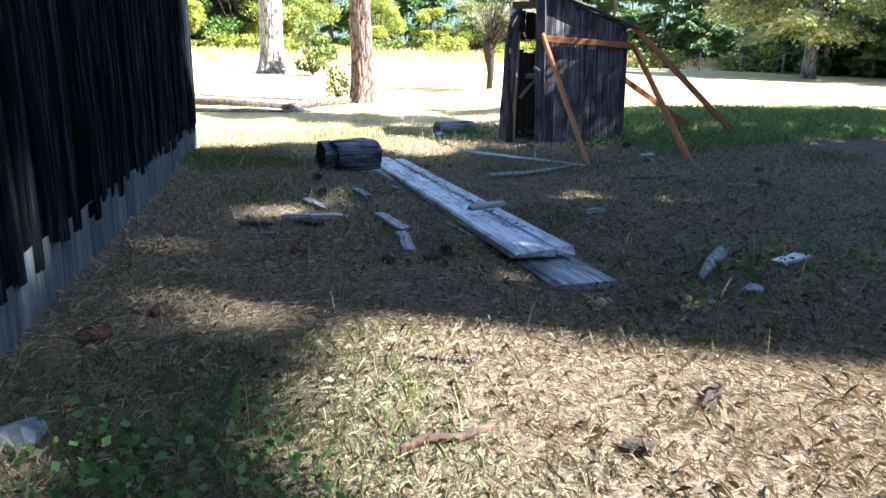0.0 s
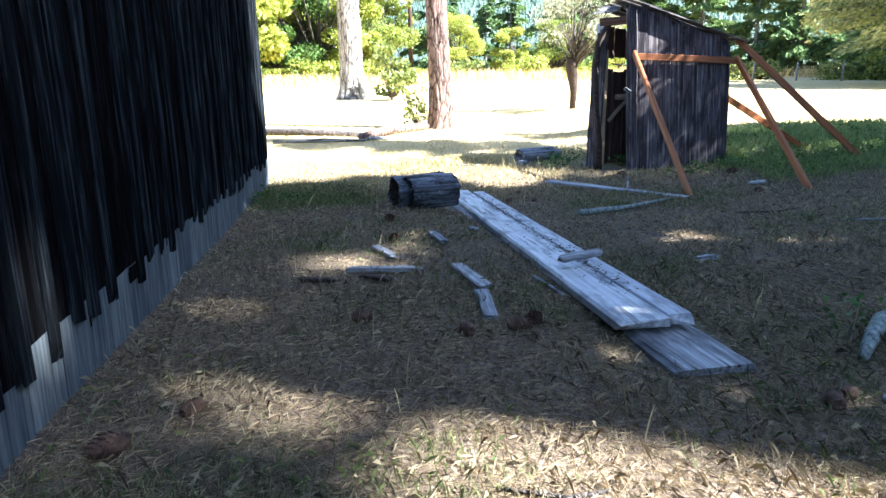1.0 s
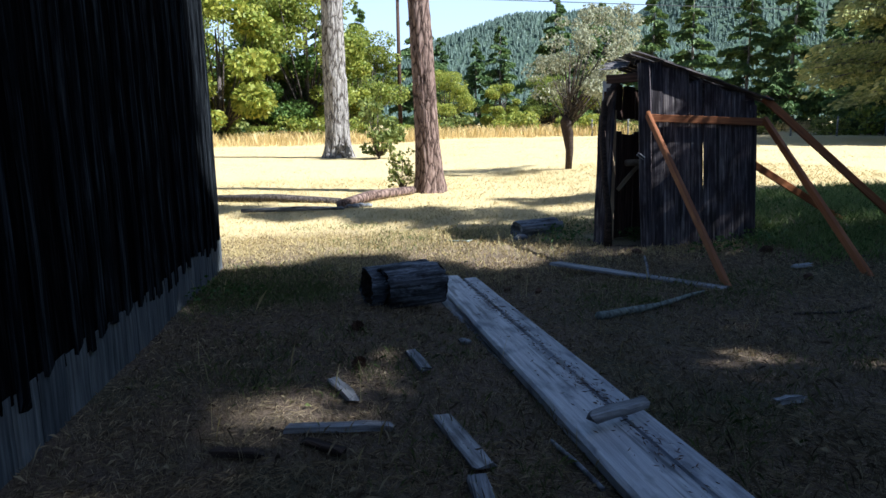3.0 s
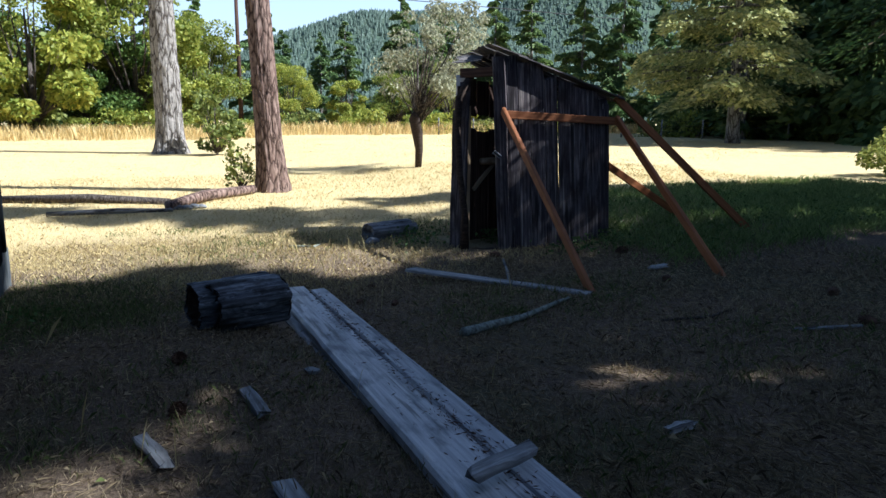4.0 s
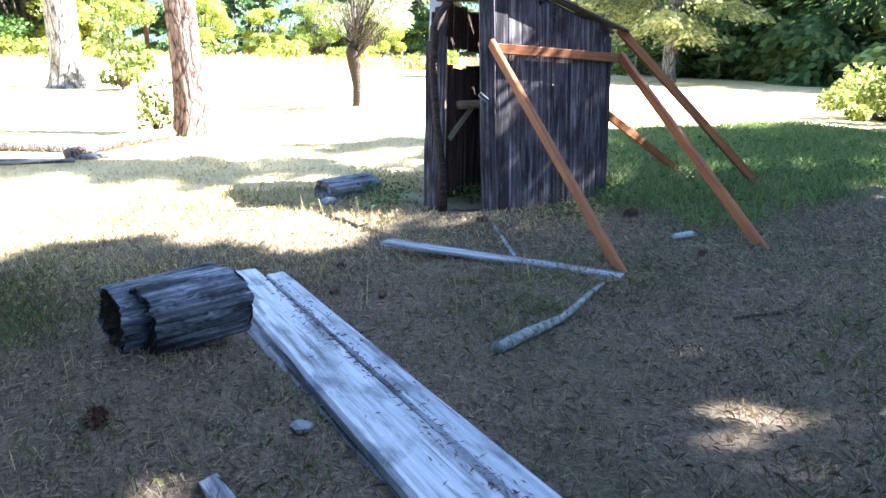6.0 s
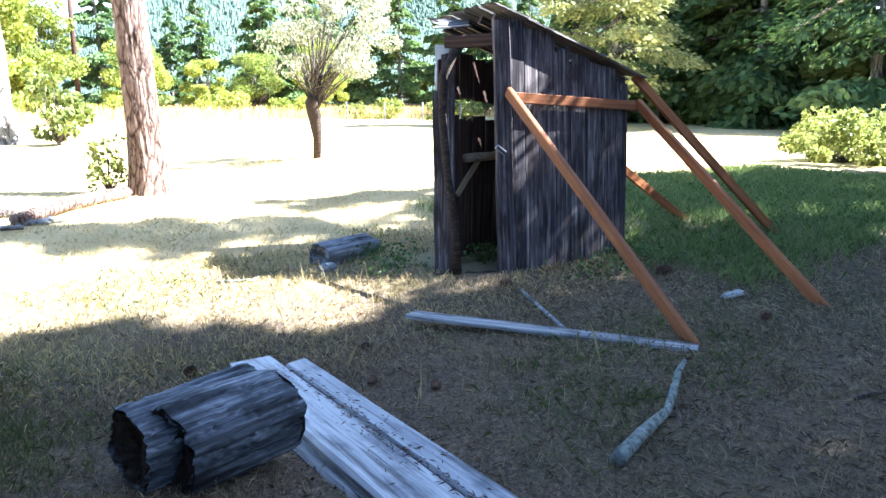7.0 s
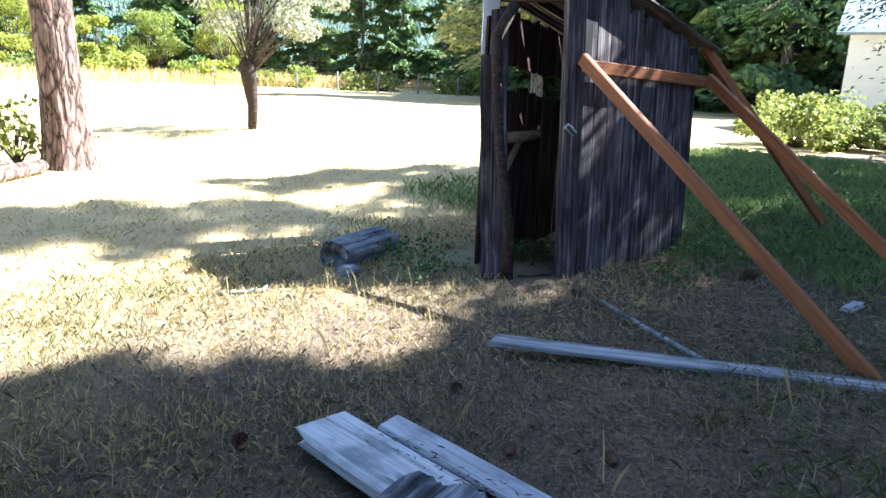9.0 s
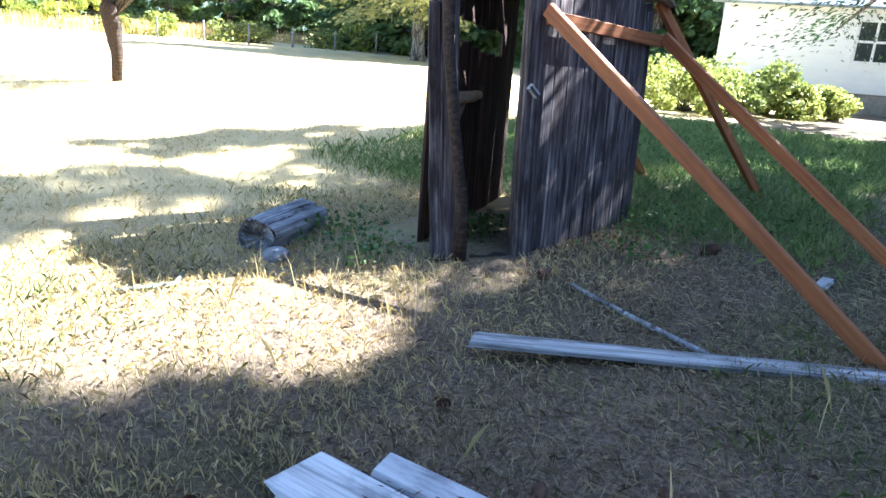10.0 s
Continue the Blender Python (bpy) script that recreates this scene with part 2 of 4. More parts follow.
def mesh_of(name, verts, faces, mat, shade=False):
    me = bpy.data.meshes.new(name)
    me.from_pydata([tuple(v) for v in verts] if not isinstance(verts, np.ndarray) else verts.tolist(), [], faces if not isinstance(faces, np.ndarray) else faces.tolist())
    me.materials.append(mat)
    if shade:
        me.polygons.foreach_set("use_smooth", [True] * len(me.polygons))
    me.update()
    return me


def spot(ob):
    """Where ob stands in the world, by its own chain."""
    return ob.matrix_basis if ob.parent is None else spot(ob.parent) @ ob.matrix_basis


def part(name, me, parent, m=None, label=""):
    ob = new(name, me)
    ob.parent = parent
    ob.matrix_basis = spot(parent).inverted() @ (m if m is not None else Matrix())
    return tagged(ob, label)


def thing(name, at, label, category, group="", kind=""):
    ob = new(name)
    ob.empty_display_size = 0.1
    ob.matrix_basis = Matrix.Translation(at)
    return tagged(ob, label, category, group, kind)


def solid(name, me, m, label, category, group="", kind=""):
    ob = new(name, me)
    ob.matrix_basis = m
    return tagged(ob, label, category, group, kind)


def frame_at(o, along, up):
    """A pose at o whose x runs along and whose z leans to up."""
    x = Vector(along).normalized()
    z = Vector(up)
    z = (z - x * z.dot(x)).normalized()
    y = z.cross(x)
    m = Matrix((x, y, z)).transposed().to_4x4()
    m.translation = o
    return m


def board(name, length, width, thick, mat, seed=0, n=5, rough=0.004, ragged=0.0, bow=0.0, taper=1.0, back=0.0, corner=0.0):
    """A sawn board from x = 0 to length, its face up at z = thick; worn edges and uneven ends."""
    rng = random.Random(seed)
    sec = [(-0.5, 0.0), (0.5, 0.0), (0.5, 0.7), (0.44, 1.0), (-0.44, 1.0), (-0.5, 0.7)] if thick > 0.02 else [(-0.5, 0), (0.5, 0), (0.5, 1), (-0.5, 1)]
    k = len(sec)
    verts, faces = [], []
    for i in range(n + 1):
        f = i / n
        w = width * (1 + (taper - 1) * f)
        if corner and f == 1:
            w -= corner
        side, lift = rng.uniform(-rough, rough), bow * math.sin(math.pi * f) + rng.uniform(-rough, rough) * 0.5
        for a, h in sec:
            x = f * length
            if i == n:
                x += rng.uniform(-ragged, ragged)
            if i == 0:
                x += rng.uniform(-back, back)
            verts.append((x, a * w + side + rng.uniform(-rough, rough) * 0.6, h * thick + lift))
    for i in range(n):
        for j in range(k):
            a, c = i * k + j, i * k + (j + 1) % k
            faces.append((a, c, c + k, a + k))
    faces.append(tuple(range(k - 1, -1, -1)))
    faces.append(tuple(range(n * k, n * k + k)))
    return mesh_of(name, verts, faces, mat)


def tube(name, pts, radii, mat, sides=8, seed=0, rough=0.0, caps=True):
    """A limb through pts with a radius at each."""
    rng = random.Random(seed)
    verts, faces = [], []
    pts = [Vector(p) for p in pts]
    side = Vector((0.31, 0.95, 0.12))
    for i, p in enumerate(pts):
        d = (pts[min(i + 1, len(pts) - 1)] - pts[max(i - 1, 0)]).normalized()
        a = (side - d * side.dot(d)).normalized()
        b = d.cross(a)
        for j in range(sides):
            t = 2 * math.pi * j / sides
            r = radii[i] * (1 + rng.uniform(-rough, rough))
            verts.append(p + a * (r * math.cos(t)) + b * (r * math.sin(t)))
    for i in range(len(pts) - 1):
        for j in range(sides):
            q, s = i * sides + j, i * sides + (j + 1) % sides
            faces.append((q, s, s + sides, q + sides))
    if caps:
        faces.append(tuple(range(sides - 1, -1, -1)))
        faces.append(tuple(range((len(pts) - 1) * sides, len(pts) * sides)))
    return mesh_of(name, verts, faces, mat, sides > 6)


def cards(name, centres, along, size, wide, mat, seed=0, droop=0.0):
    """Many small leaf-shaped faces: centres and directions are arrays, one leaf a row."""
    rng = np.random.default_rng(seed)
    n = len(centres)
    d = along / (np.linalg.norm(along, axis=1, keepdims=True) + 1e-9)
    r = rng.normal(size=(n, 3))
    s = np.cross(d, r)
    s /= np.linalg.norm(s, axis=1, keepdims=True) + 1e-9
    size = np.broadcast_to(size, (n,))[:, None] * rng.uniform(0.6, 1.35, (n, 1))
    hw = size * wide * 0.5
    a = centres - d * size * 0.5
    mid = centres.copy()
    tip = centres + d * size * 0.5
    tip[:, 2] -= droop * size[:, 0]
    verts = np.stack([a, mid + s * hw, tip, mid - s * hw], 1).reshape(-1, 3)
    faces = np.arange(4 * n).reshape(n, 4)
    return mesh_of(name, verts, faces, mat)


def blades(name, xy, tall, wide, lean, mat, seed=0, lift=0.0, fallen=False):
    """Grass: each blade a bent strip on the ground at xy."""
    rng = np.random.default_rng(seed)
    n = len(xy)
    z = height(xy[:, 0], xy[:, 1]) + lift
    t = rng.uniform(0, 2 * np.pi, n)
    h = np.broadcast_to(tall, (n,)) * rng.uniform(0.45, 1.5, n)
    le = np.broadcast_to(lean, (n,)) * rng.uniform(0.2, 1.6, n)
    if fallen:
        le = rng.uniform(2.3, 3.05, n)
    d = np.stack([np.cos(t), np.sin(t), np.zeros(n)], 1)
    s = np.stack([-np.sin(t + rng.uniform(-1, 1, n)), np.cos(t), np.zeros(n)], 1) * (wide * rng.uniform(0.6, 1.4, n))[:, None]
    base = np.stack([xy[:, 0], xy[:, 1], z], 1)
    up = np.array([0, 0, 1.0])
    m = base + up * (h * 0.6 * np.cos(le * 0.5))[:, None] + d * (h * 0.6 * np.sin(le * 0.5))[:, None]
    droop = np.minimum(le, 1.6) if fallen else le
    tip = m + up * (h * 0.4 * np.cos(droop))[:, None] + d * (h * 0.4 * np.sin(droop))[:, None]
    verts = np.stack([base - s, base + s, m + s * 0.7, tip, m - s * 0.7], 1).reshape(-1, 3)
    faces = np.arange(5 * n).reshape(n, 5)
    return mesh_of(name, verts, faces, mat)


# ---- the ground ----
def build_ground():
    gx = np.concatenate([-np.geomspace(2600, 4, 28), np.linspace(-3.8, 12, 150), np.geomspace(12.4, 3000, 38)])
    gy = np.concatenate([-np.geomspace(500, 5, 18), np.linspace(-4.8, 20, 210), np.geomspace(20.4, 3000, 50)])
    X, Y = np.meshgrid(gx, gy)
    Z = height(X, Y)
    near = (np.abs(X - 4) < 9) & (np.abs(Y - 7) < 14)
    rng = np.random.default_rng(5)
    Z = Z + near * rng.uniform(-0.006, 0.008, Z.shape)
    verts = np.stack([X, Y, Z], -1).reshape(-1, 3)
    i = np.arange((len(gy) - 1) * len(gx)).reshape(len(gy) - 1, len(gx))[:, :-1].reshape(-1)
    w = len(gx)
    faces = np.stack([i, i + 1, i + w + 1, i + w], 1)
    solid("ground", mesh_of("ground", verts, faces, GROUND, True), Matrix(), "dry needle litter and straw running into sunlit yellow meadow", "ground", kind="structure")


build_ground()


# ---- the barn ----
UP = Vector((0, 0, 1))
BARN_A, BARN_B = Vector((-1.42, -4.0, 0)), Vector((-0.30, 10.42, 0))
BDIR = (BARN_B - BARN_A).normalized()
BOUT = Vector((BDIR.y, -BDIR.x, 0))


def build_barn():
    barn = thing("barn", (BARN_A + BARN_B) / 2 - BOUT * 4, "old dark barn of upright boards over a grey plank skirt", "barn")
    length, tall = (BARN_B - BARN_A).length, 4.6
    rng = random.Random(3)
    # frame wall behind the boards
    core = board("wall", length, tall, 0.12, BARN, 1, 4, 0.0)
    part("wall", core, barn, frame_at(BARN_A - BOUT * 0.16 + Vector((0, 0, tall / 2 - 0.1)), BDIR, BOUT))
    end = board("wall", 8.0, tall, 0.12, BARN, 2, 4, 0.0)
    for base, out in ((BARN_B - BDIR * 0.14, BDIR), (BARN_A, -BDIR)):
        part("wall", end, barn, frame_at(base - BOUT * 0.17 + Vector((0, 0, tall / 2 - 0.1)), -BOUT, out))
    part("wall", core, barn, frame_at(BARN_A - BOUT * 8.2 + Vector((0, 0, tall / 2 - 0.1)), BDIR, -BOUT))
    roof = board("roof", length + 0.8, 5.4, 0.1, SHAKE, 4, 4, 0.0)
    for side in (1, -1):
        nrm = (Vector((0, 0, 1)) * 0.8 + BOUT * side * 0.6).normalized()
        part("roof", roof, barn, frame_at(BARN_A - BDIR * 0.4 - BOUT * (4.1 - side * 2.1) + Vector((0, 0, tall + 1.35)), BDIR, nrm))
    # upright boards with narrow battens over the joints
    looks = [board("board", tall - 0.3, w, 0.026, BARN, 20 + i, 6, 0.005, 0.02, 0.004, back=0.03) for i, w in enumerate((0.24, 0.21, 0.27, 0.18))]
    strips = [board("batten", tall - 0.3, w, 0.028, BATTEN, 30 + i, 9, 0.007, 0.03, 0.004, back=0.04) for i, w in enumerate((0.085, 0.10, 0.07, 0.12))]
    s = 0.02
    while s < length - 0.1:
        k = rng.randrange(4)
        w = (0.24, 0.21, 0.27, 0.18)[k]
        foot = BARN_A + BDIR * (s + w / 2) - BOUT * 0.035 + Vector((0, 0, 0.24 + rng.uniform(-0.03, 0.03)))
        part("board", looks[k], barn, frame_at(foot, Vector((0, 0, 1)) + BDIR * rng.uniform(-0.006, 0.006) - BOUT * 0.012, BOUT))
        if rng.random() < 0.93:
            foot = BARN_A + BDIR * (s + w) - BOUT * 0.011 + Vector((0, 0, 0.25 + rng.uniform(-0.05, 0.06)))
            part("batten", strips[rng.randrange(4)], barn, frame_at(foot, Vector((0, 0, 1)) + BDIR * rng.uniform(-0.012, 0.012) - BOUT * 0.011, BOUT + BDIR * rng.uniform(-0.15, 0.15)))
        s += w + 0.004
    skirts = [board("skirt_board", 0.42, w, 0.03, SKIRT, 40 + i, 3, 0.004, 0.01) for i, w in enumerate((0.26, 0.31, 0.22))]
    s = 0.0
    while s < length - 0.1:
        k = rng.randrange(3)
        w = (0.26, 0.31, 0.22)[k]
        q = BARN_A + BDIR * (s + w / 2) - BOUT * rng.uniform(0.03, 0.04)
        part("skirt_board", skirts[k], barn, frame_at(q + Vector((0, 0, gz(q.x, q.y) - 0.06)), Vector((0, 0, 1)) + BDIR * rng.uniform(-0.01, 0.01), BOUT))
        s += w + 0.006
    # end boards round the corner
    s = 0.0
    while s < 7.8:
        k = rng.randrange(4)
        q = BARN_B - BOUT * (s + 0.12)
        part("board", looks[k], barn, frame_at(q + Vector((0, 0, 0.05)) + BDIR * (0.0 if int(s * 5) % 2 else 0.02), (0, 0, 1), BDIR))
        s += 0.2


build_barn()


def build_bracket():
    at = Vector((-0.53, 7.62, 2.46))
    bracket = thing("wall_bracket", at, "small grey metal bracket on the barn boards", "bracket")
    part("plate", board("plate", 0.36, 0.05, 0.03, METAL, 7, 3, 0.002), bracket, frame_at(at + BOUT * 0.03 - BDIR * 0.2, BDIR + UP * 0.12, BOUT))
    part("strap", board("strap", 0.22, 0.04, 0.02, LUMBER, 8, 3, 0.003), bracket, frame_at(at + BOUT * 0.03 + BDIR * 0.16, UP - BDIR * 0.35, BOUT), "rusty brown strap")


build_bracket()



# ---- the leaning shed ----
SA = Vector((4.80, 10.54, 0))
SU, SV = Vector((0.984, -0.177, 0)), Vector((0.177, 0.984, 0))


def shed_at(u, v, z):
    return SA + SU * u + SV * v + UP * z


def build_shed():
    shed = thing("outhouse", shed_at(0.6, 0.4, gz(5.4, 10.8)), "crooked weathered plank outhouse propped with red-brown lumber braces", "shed")
    rng = random.Random(8)
    base = -0.15
    # the boarded side; tops follow the falling roof
    u, i = 0.0, 0
    widths = (0.17, 0.15, 0.19, 0.16, 0.2, 0.15, 0.17, 0.14)
    for i, w in enumerate(widths):
        top = 2.16 - 0.36 * (u + w / 2)
        me = board("board", top - base + rng.uniform(-0.05, 0.03), w - 0.003, 0.022, SHED, 60 + i, 7, 0.004, 0.06, 0.003, back=0.05)
        part("board", me, shed, frame_at(shed_at(u + w / 2 + 0.09, 0.02, base + rng.uniform(0, 0.04)), UP - SU * (0.05 + rng.uniform(-0.008, 0.008)), -SV))
        u += w
    # corner posts
    part("post", board("post", 2.32, 0.15, 0.08, SHED, 71, 6, 0.006), shed, frame_at(shed_at(0.06, 0.04, base), UP - SU * 0.05, -SV - SU * 0.35), "grey corner post")
    part("post", board("post", 1.8, 0.09, 0.09, SHED, 72, 5, 0.006), shed, frame_at(shed_at(1.38, 0.09, base), UP - SU * 0.05, -SV))
    part("post", board("post", 1.9, 0.09, 0.09, SHED, 73, 5, 0.006), shed, frame_at(shed_at(1.28, 1.05, base), UP, SU))
    # wide split jamb and the curved prop on the open side
    foot, head = Vector((4.38, 10.81, -0.17)), Vector((4.60, 11.15, 1.85))
    part("jamb", board("jamb", 2.1, 0.125, 0.05, SHED, 74, 8, 0.008, 0.03), shed, frame_at(foot, head - foot, Vector((-0.75, -0.65, 0))), "wide split door jamb")
    part("jamb", board("jamb", 1.75, 0.08, 0.05, SHED, 75, 6, 0.01, 0.03), shed, frame_at(foot + Vector((-0.05, 0.08, 0)), head - foot - Vector((0.03, 0, 0)), Vector((-0.75, -0.65, 0))))
    prop = [(4.41, 10.76, -0.15), (4.43, 10.78, 0.3), (4.40, 10.87, 0.8), (4.40, 10.96, 1.3), (4.45, 11.03, 1.7), (4.60, 10.94, 2.03)]
    part("curved_prop", tube("curved_prop", prop, [0.06, 0.045, 0.035, 0.04, 0.045, 0.045], ROT, 8, 4, 0.12), shed, label="dark crooked pole")
    # the sun on this post is put into its pale wood colour
    part("inner_post", board("inner_post", 1.72, 0.12, 0.03, FRESH, 76, 5, 0.005, 0.02), shed, frame_at(Vector((4.60, 11.13, -0.1)), Vector((0.02, 0.03, 1.7)), Vector((0.55, -0.83, 0))), "inner post, pale for the sunlight on it")
    # white colour stands in for bright light on this board
    part("gable_board", board("gable_board", 0.42, 0.13, 0.02, WHITE, 77, 3, 0.006, 0.02), shed, frame_at(Vector((4.56, 11.2, 1.58)), Vector((0.02, 0.03, 0.42)), Vector((-0.6, -0.8, 0))), "gable board, white for the bright light on it")
    # far wall; an added opening under the eaves stands in for sunlight on its boards
    fa, fb = Vector((4.50, 11.2, 0)), Vector((6.15, 11.55, 0))
    fd = (fb - fa).normalized()
    fn = Vector((fd.y, -fd.x, 0))
    s, i = 0.0, 0
    while s < (fb - fa).length:
        w = rng.choice((0.15, 0.17, 0.2))
        q = fa + fd * (s + w / 2)
        lit_band = 0.1 < s < 1.25
        low = 1.34 - 0.09 * s + rng.uniform(-0.025, 0.025)
        high = 1.51 - 0.06 * s + rng.uniform(-0.02, 0.02)
        part("board", board("board", (low if lit_band else 1.85) - base, w - 0.009, 0.02, INNER, 80 + i, 4, 0.004, 0.025), shed, frame_at(q + UP * base, UP, fn))
        if lit_band:
            part("board", board("board", 1.93 - 0.1 * s - high, w - 0.009, 0.02, INNER, 95 + i, 3, 0.004, 0.04, back=0.03), shed, frame_at(q + UP * high, UP, fn))
        s += w
        i += 1
    for i in range(6):
        part("board", board("board", 1.75, 0.17, 0.02, SHED, 110 + i, 4, 0.004, 0.02), shed, frame_at(shed_at(1.33, 0.12 + 0.18 * i, base), UP, SU))
    # shelf of two sawn poles on a knee brace
    for k, (o, r) in enumerate(((Vector((4.86, 11.22, 0.93)), 0.045), (Vector((5.02, 11.24, 0.93)), 0.042))):
        part("shelf_pole", tube("shelf_pole", [o, o + Vector((0.28, 0.10, 0)), o + Vector((0.42, 0.16, 0))], [r, r, r * 0.95], FRESH, 10, k, 0.05), shed, label="pale sawn pole")
    part("knee_brace", board("knee_brace", 0.5, 0.05, 0.03, FRESH, 121, 3), shed, frame_at(Vector((4.72, 11.18, 0.58)), Vector((0.36, 0.12, 0.33)), (0.3, -0.9, 0.2)))
    part("sill", board("sill", 0.8, 0.1, 0.07, ROT, 122, 4, 0.01), shed, frame_at(Vector((4.24, 10.9, -0.16)), Vector((0.56, -0.28, 0)), UP), "rotten dark sill")
    part("latch", board("latch", 0.1, 0.045, 0.025, GREY, 123, 2), shed, frame_at(shed_at(-0.13, -0.07, 1.09), SU - UP * 0.75, -SV - SU * 0.4), "small wooden turn latch")
    # header and roof
    part("header", board("header", 0.56, 0.11, 0.05, INNER, 124, 3), shed, frame_at(Vector((4.50, 11.05, 2.0)), Vector((0.42, -0.6, 0.02)), (-0.8, -0.5, 0)))
    slope = (SU - UP * 0.36).normalized()
    rn = slope.cross(SV)
    rn = rn if rn.z > 0 else -rn
    o = shed_at(-0.17, -0.085, 2.285)
    for k in range(5):
        part("rafter", board("rafter", 1.5, 0.045, 0.07, SHED, 130 + k, 3), shed, frame_at(o + SV * (0.22 + 0.26 * k) + slope * 0.12 - rn * 0.075, slope, rn))
    for course in range(5):
        for k in range(9):
            me = board("shake", 0.5 + rng.uniform(-0.03, 0.04), 0.145, 0.014, SHAKE, 140 + (course * 9 + k) % 8, 2, 0.006, 0.05, 0.0, back=0.04)
            part("shake", me, shed, frame_at(o + slope * (0.315 * course) + SV * (0.07 + 0.155 * k + rng.uniform(-0.01, 0.01)) + rn * (0.012 * (k % 2) + 0.004), slope + SV * rng.uniform(-0.04, 0.04) + rn * 0.02, rn))
    for k in range(4):
        part("shake", board("shake", 0.3, 0.13, 0.014, SHAKE, 170 + k, 2, 0.01, 0.06, 0, back=0.06), shed, frame_at(Vector((4.45 + 0.05 * k, 11.1 + 0.1 * k, 2.12 + 0.03 * k)), Vector((0.9, -0.3 + 0.1 * k, 0.12)), (0.1, -0.2, 1)), "loose broken shake")
    # rail and braces
    rl, rr = Vector((4.79, 10.49, 1.515)), Vector((6.19, 10.245, 1.44))
    part("rail", board("rail", (rr - rl).length, 0.092, 0.03, LUMBER, 180, 4, 0.001), shed, frame_at(rl, rr - rl, -SV), "red-brown lumber rail")
    lines = ((Vector((4.78, 10.47, 1.56)), Vector((4.53, 8.27, -0.06))), (Vector((6.19, 10.22, 1.47)), Vector((5.98, 8.18, -0.03))),
             (Vector((6.22, 10.33, 1.73)), Vector((7.86, 9.68, 0.10))), (Vector((6.2, 10.75, 1.02)), Vector((7.9, 10.85, 0.08))))
    for k, (a, b) in enumerate(lines):
        part("brace", board("brace", (a - b).length + 0.05, 0.092, 0.04, LUMBER, 185 + k, 5, 0.0015), shed, frame_at(b - (a - b).normalized() * 0.05, a - b, (SU if k < 2 else -SV) * (-1 if k < 2 else 1)), "red-brown lumber brace")


build_shed()


# ---- planks, log and lumber on the ground ----
def build_planks():
    upper = thing("plank", (2.1, 6.9, 0.0), "long thick bleached plank lying on another", "plank", "stacked planks")
    part("slab", board("slab", 5.56, 0.30, 0.06, PALE, 200, 16, 0.004, 0.07, back=0.04), upper, frame_at((1.985, 4.2, 0.035), (0.022, 1, -0.044), UP))
    part("slab", board("slab", 5.38, 0.145, 0.058, PALE, 201, 16, 0.004, 0.03, back=0.03), upper, frame_at((2.207, 4.24, 0.035), (0.0245, 1, -0.044), UP), "strip split off along a crack")
    lower = solid("plank", board("plank", 5.2, 0.42, 0.05, GREY, 202, 14, 0.006, 0.05, back=0.03), frame_at((2.13, 3.74, -0.035), (-0.012, 1, -0.034), UP), "grey weathered lower plank half sunk in litter", "plank", "stacked planks")
    solid("wood_scrap", board("wood_scrap", 0.34, 0.075, 0.04, GREY, 204, 5, 0.008, 0.03, back=0.03), frame_at((1.93, 5.36, 0.10), (0.97, 0.28, 0.0), UP), "short grey wood scrap on the plank", "scrap wood")
    solid("ground_board", board("ground_board", 2.06, 0.14, 0.03, GREY, 205, 8, 0.003, 0.02), frame_at((4.43, 8.16, -0.075), (-0.497, 0.868, -0.022), UP), "narrow grey board lying in dry grass", "board")


build_planks()


def log_mesh(length, radius, seed, sides=84, n=26, mat=LOGW, flat=0.85, square=0.0):
    """A split, checked timber chunk along x: long wavy furrows, a flattened foot and splintered ends."""
    verts, faces = [], []
    rng = random.Random(seed * 99)
    cut = [0.03 * noise.noise(Vector((math.cos(6.283 * j / sides) * 2, math.sin(6.283 * j / sides) * 2, seed))) + rng.uniform(-0.008, 0.008) for j in range(sides)]
    furrow = [rng.random() for _ in range(sides)]
    for i in range(n + 1):
        for j in range(sides):
            t = 2 * math.pi * j / sides
            wave = t + 0.10 * noise.noise(Vector((i * 0.16, seed, 0.0))) + 0.05 * noise.noise(Vector((i * 0.35, seed, t * 2)))
            c, s = math.cos(t), math.sin(t)
            cw, sw = math.cos(wave), math.sin(wave)
            f = noise.noise(Vector((i * 0.06, cw * 2.6, sw * 2.6 + seed)))
            g = abs(noise.noise(Vector((i * 0.03, cw * 7.5, sw * 7.5 - seed))))
            g2 = abs(noise.noise(Vector((i * 0.02 + 7, cw * 3.6, sw * 3.6 + seed))))
            fine = noise.noise(Vector((i * 0.05, cw * 22, sw * 22 + seed)))
            qc, qs = abs(math.cos(t - 0.33)), abs(math.sin(t - 0.33))
            q = (qc ** 5 + qs ** 5) ** -0.2 * 0.93 * square + 1 - square
            dip = 0.07 * max(0.0, 0.10 - g) / 0.10 + 0.16 * max(0.0, 0.05 - g2) / 0.05
            r = radius * q * (1 + 0.06 * f - dip + 0.022 * fine + 0.004 * (furrow[j] - 0.5))
            edge = min(i, n - i)
            r *= (0.965, 0.99)[edge] if edge < 2 else 1
            x = length * i / n + (cut[j] if i in (0, n) else 0)
            verts.append((x, r * c, max(r * s, -radius * flat)))
    for i in range(n):
        for j in range(sides):
            a, b = i * sides + j, i * sides + (j + 1) % sides
            faces.append((a, b, b + sides, a + sides))
    return mesh_of("log", verts, faces, mat, True)


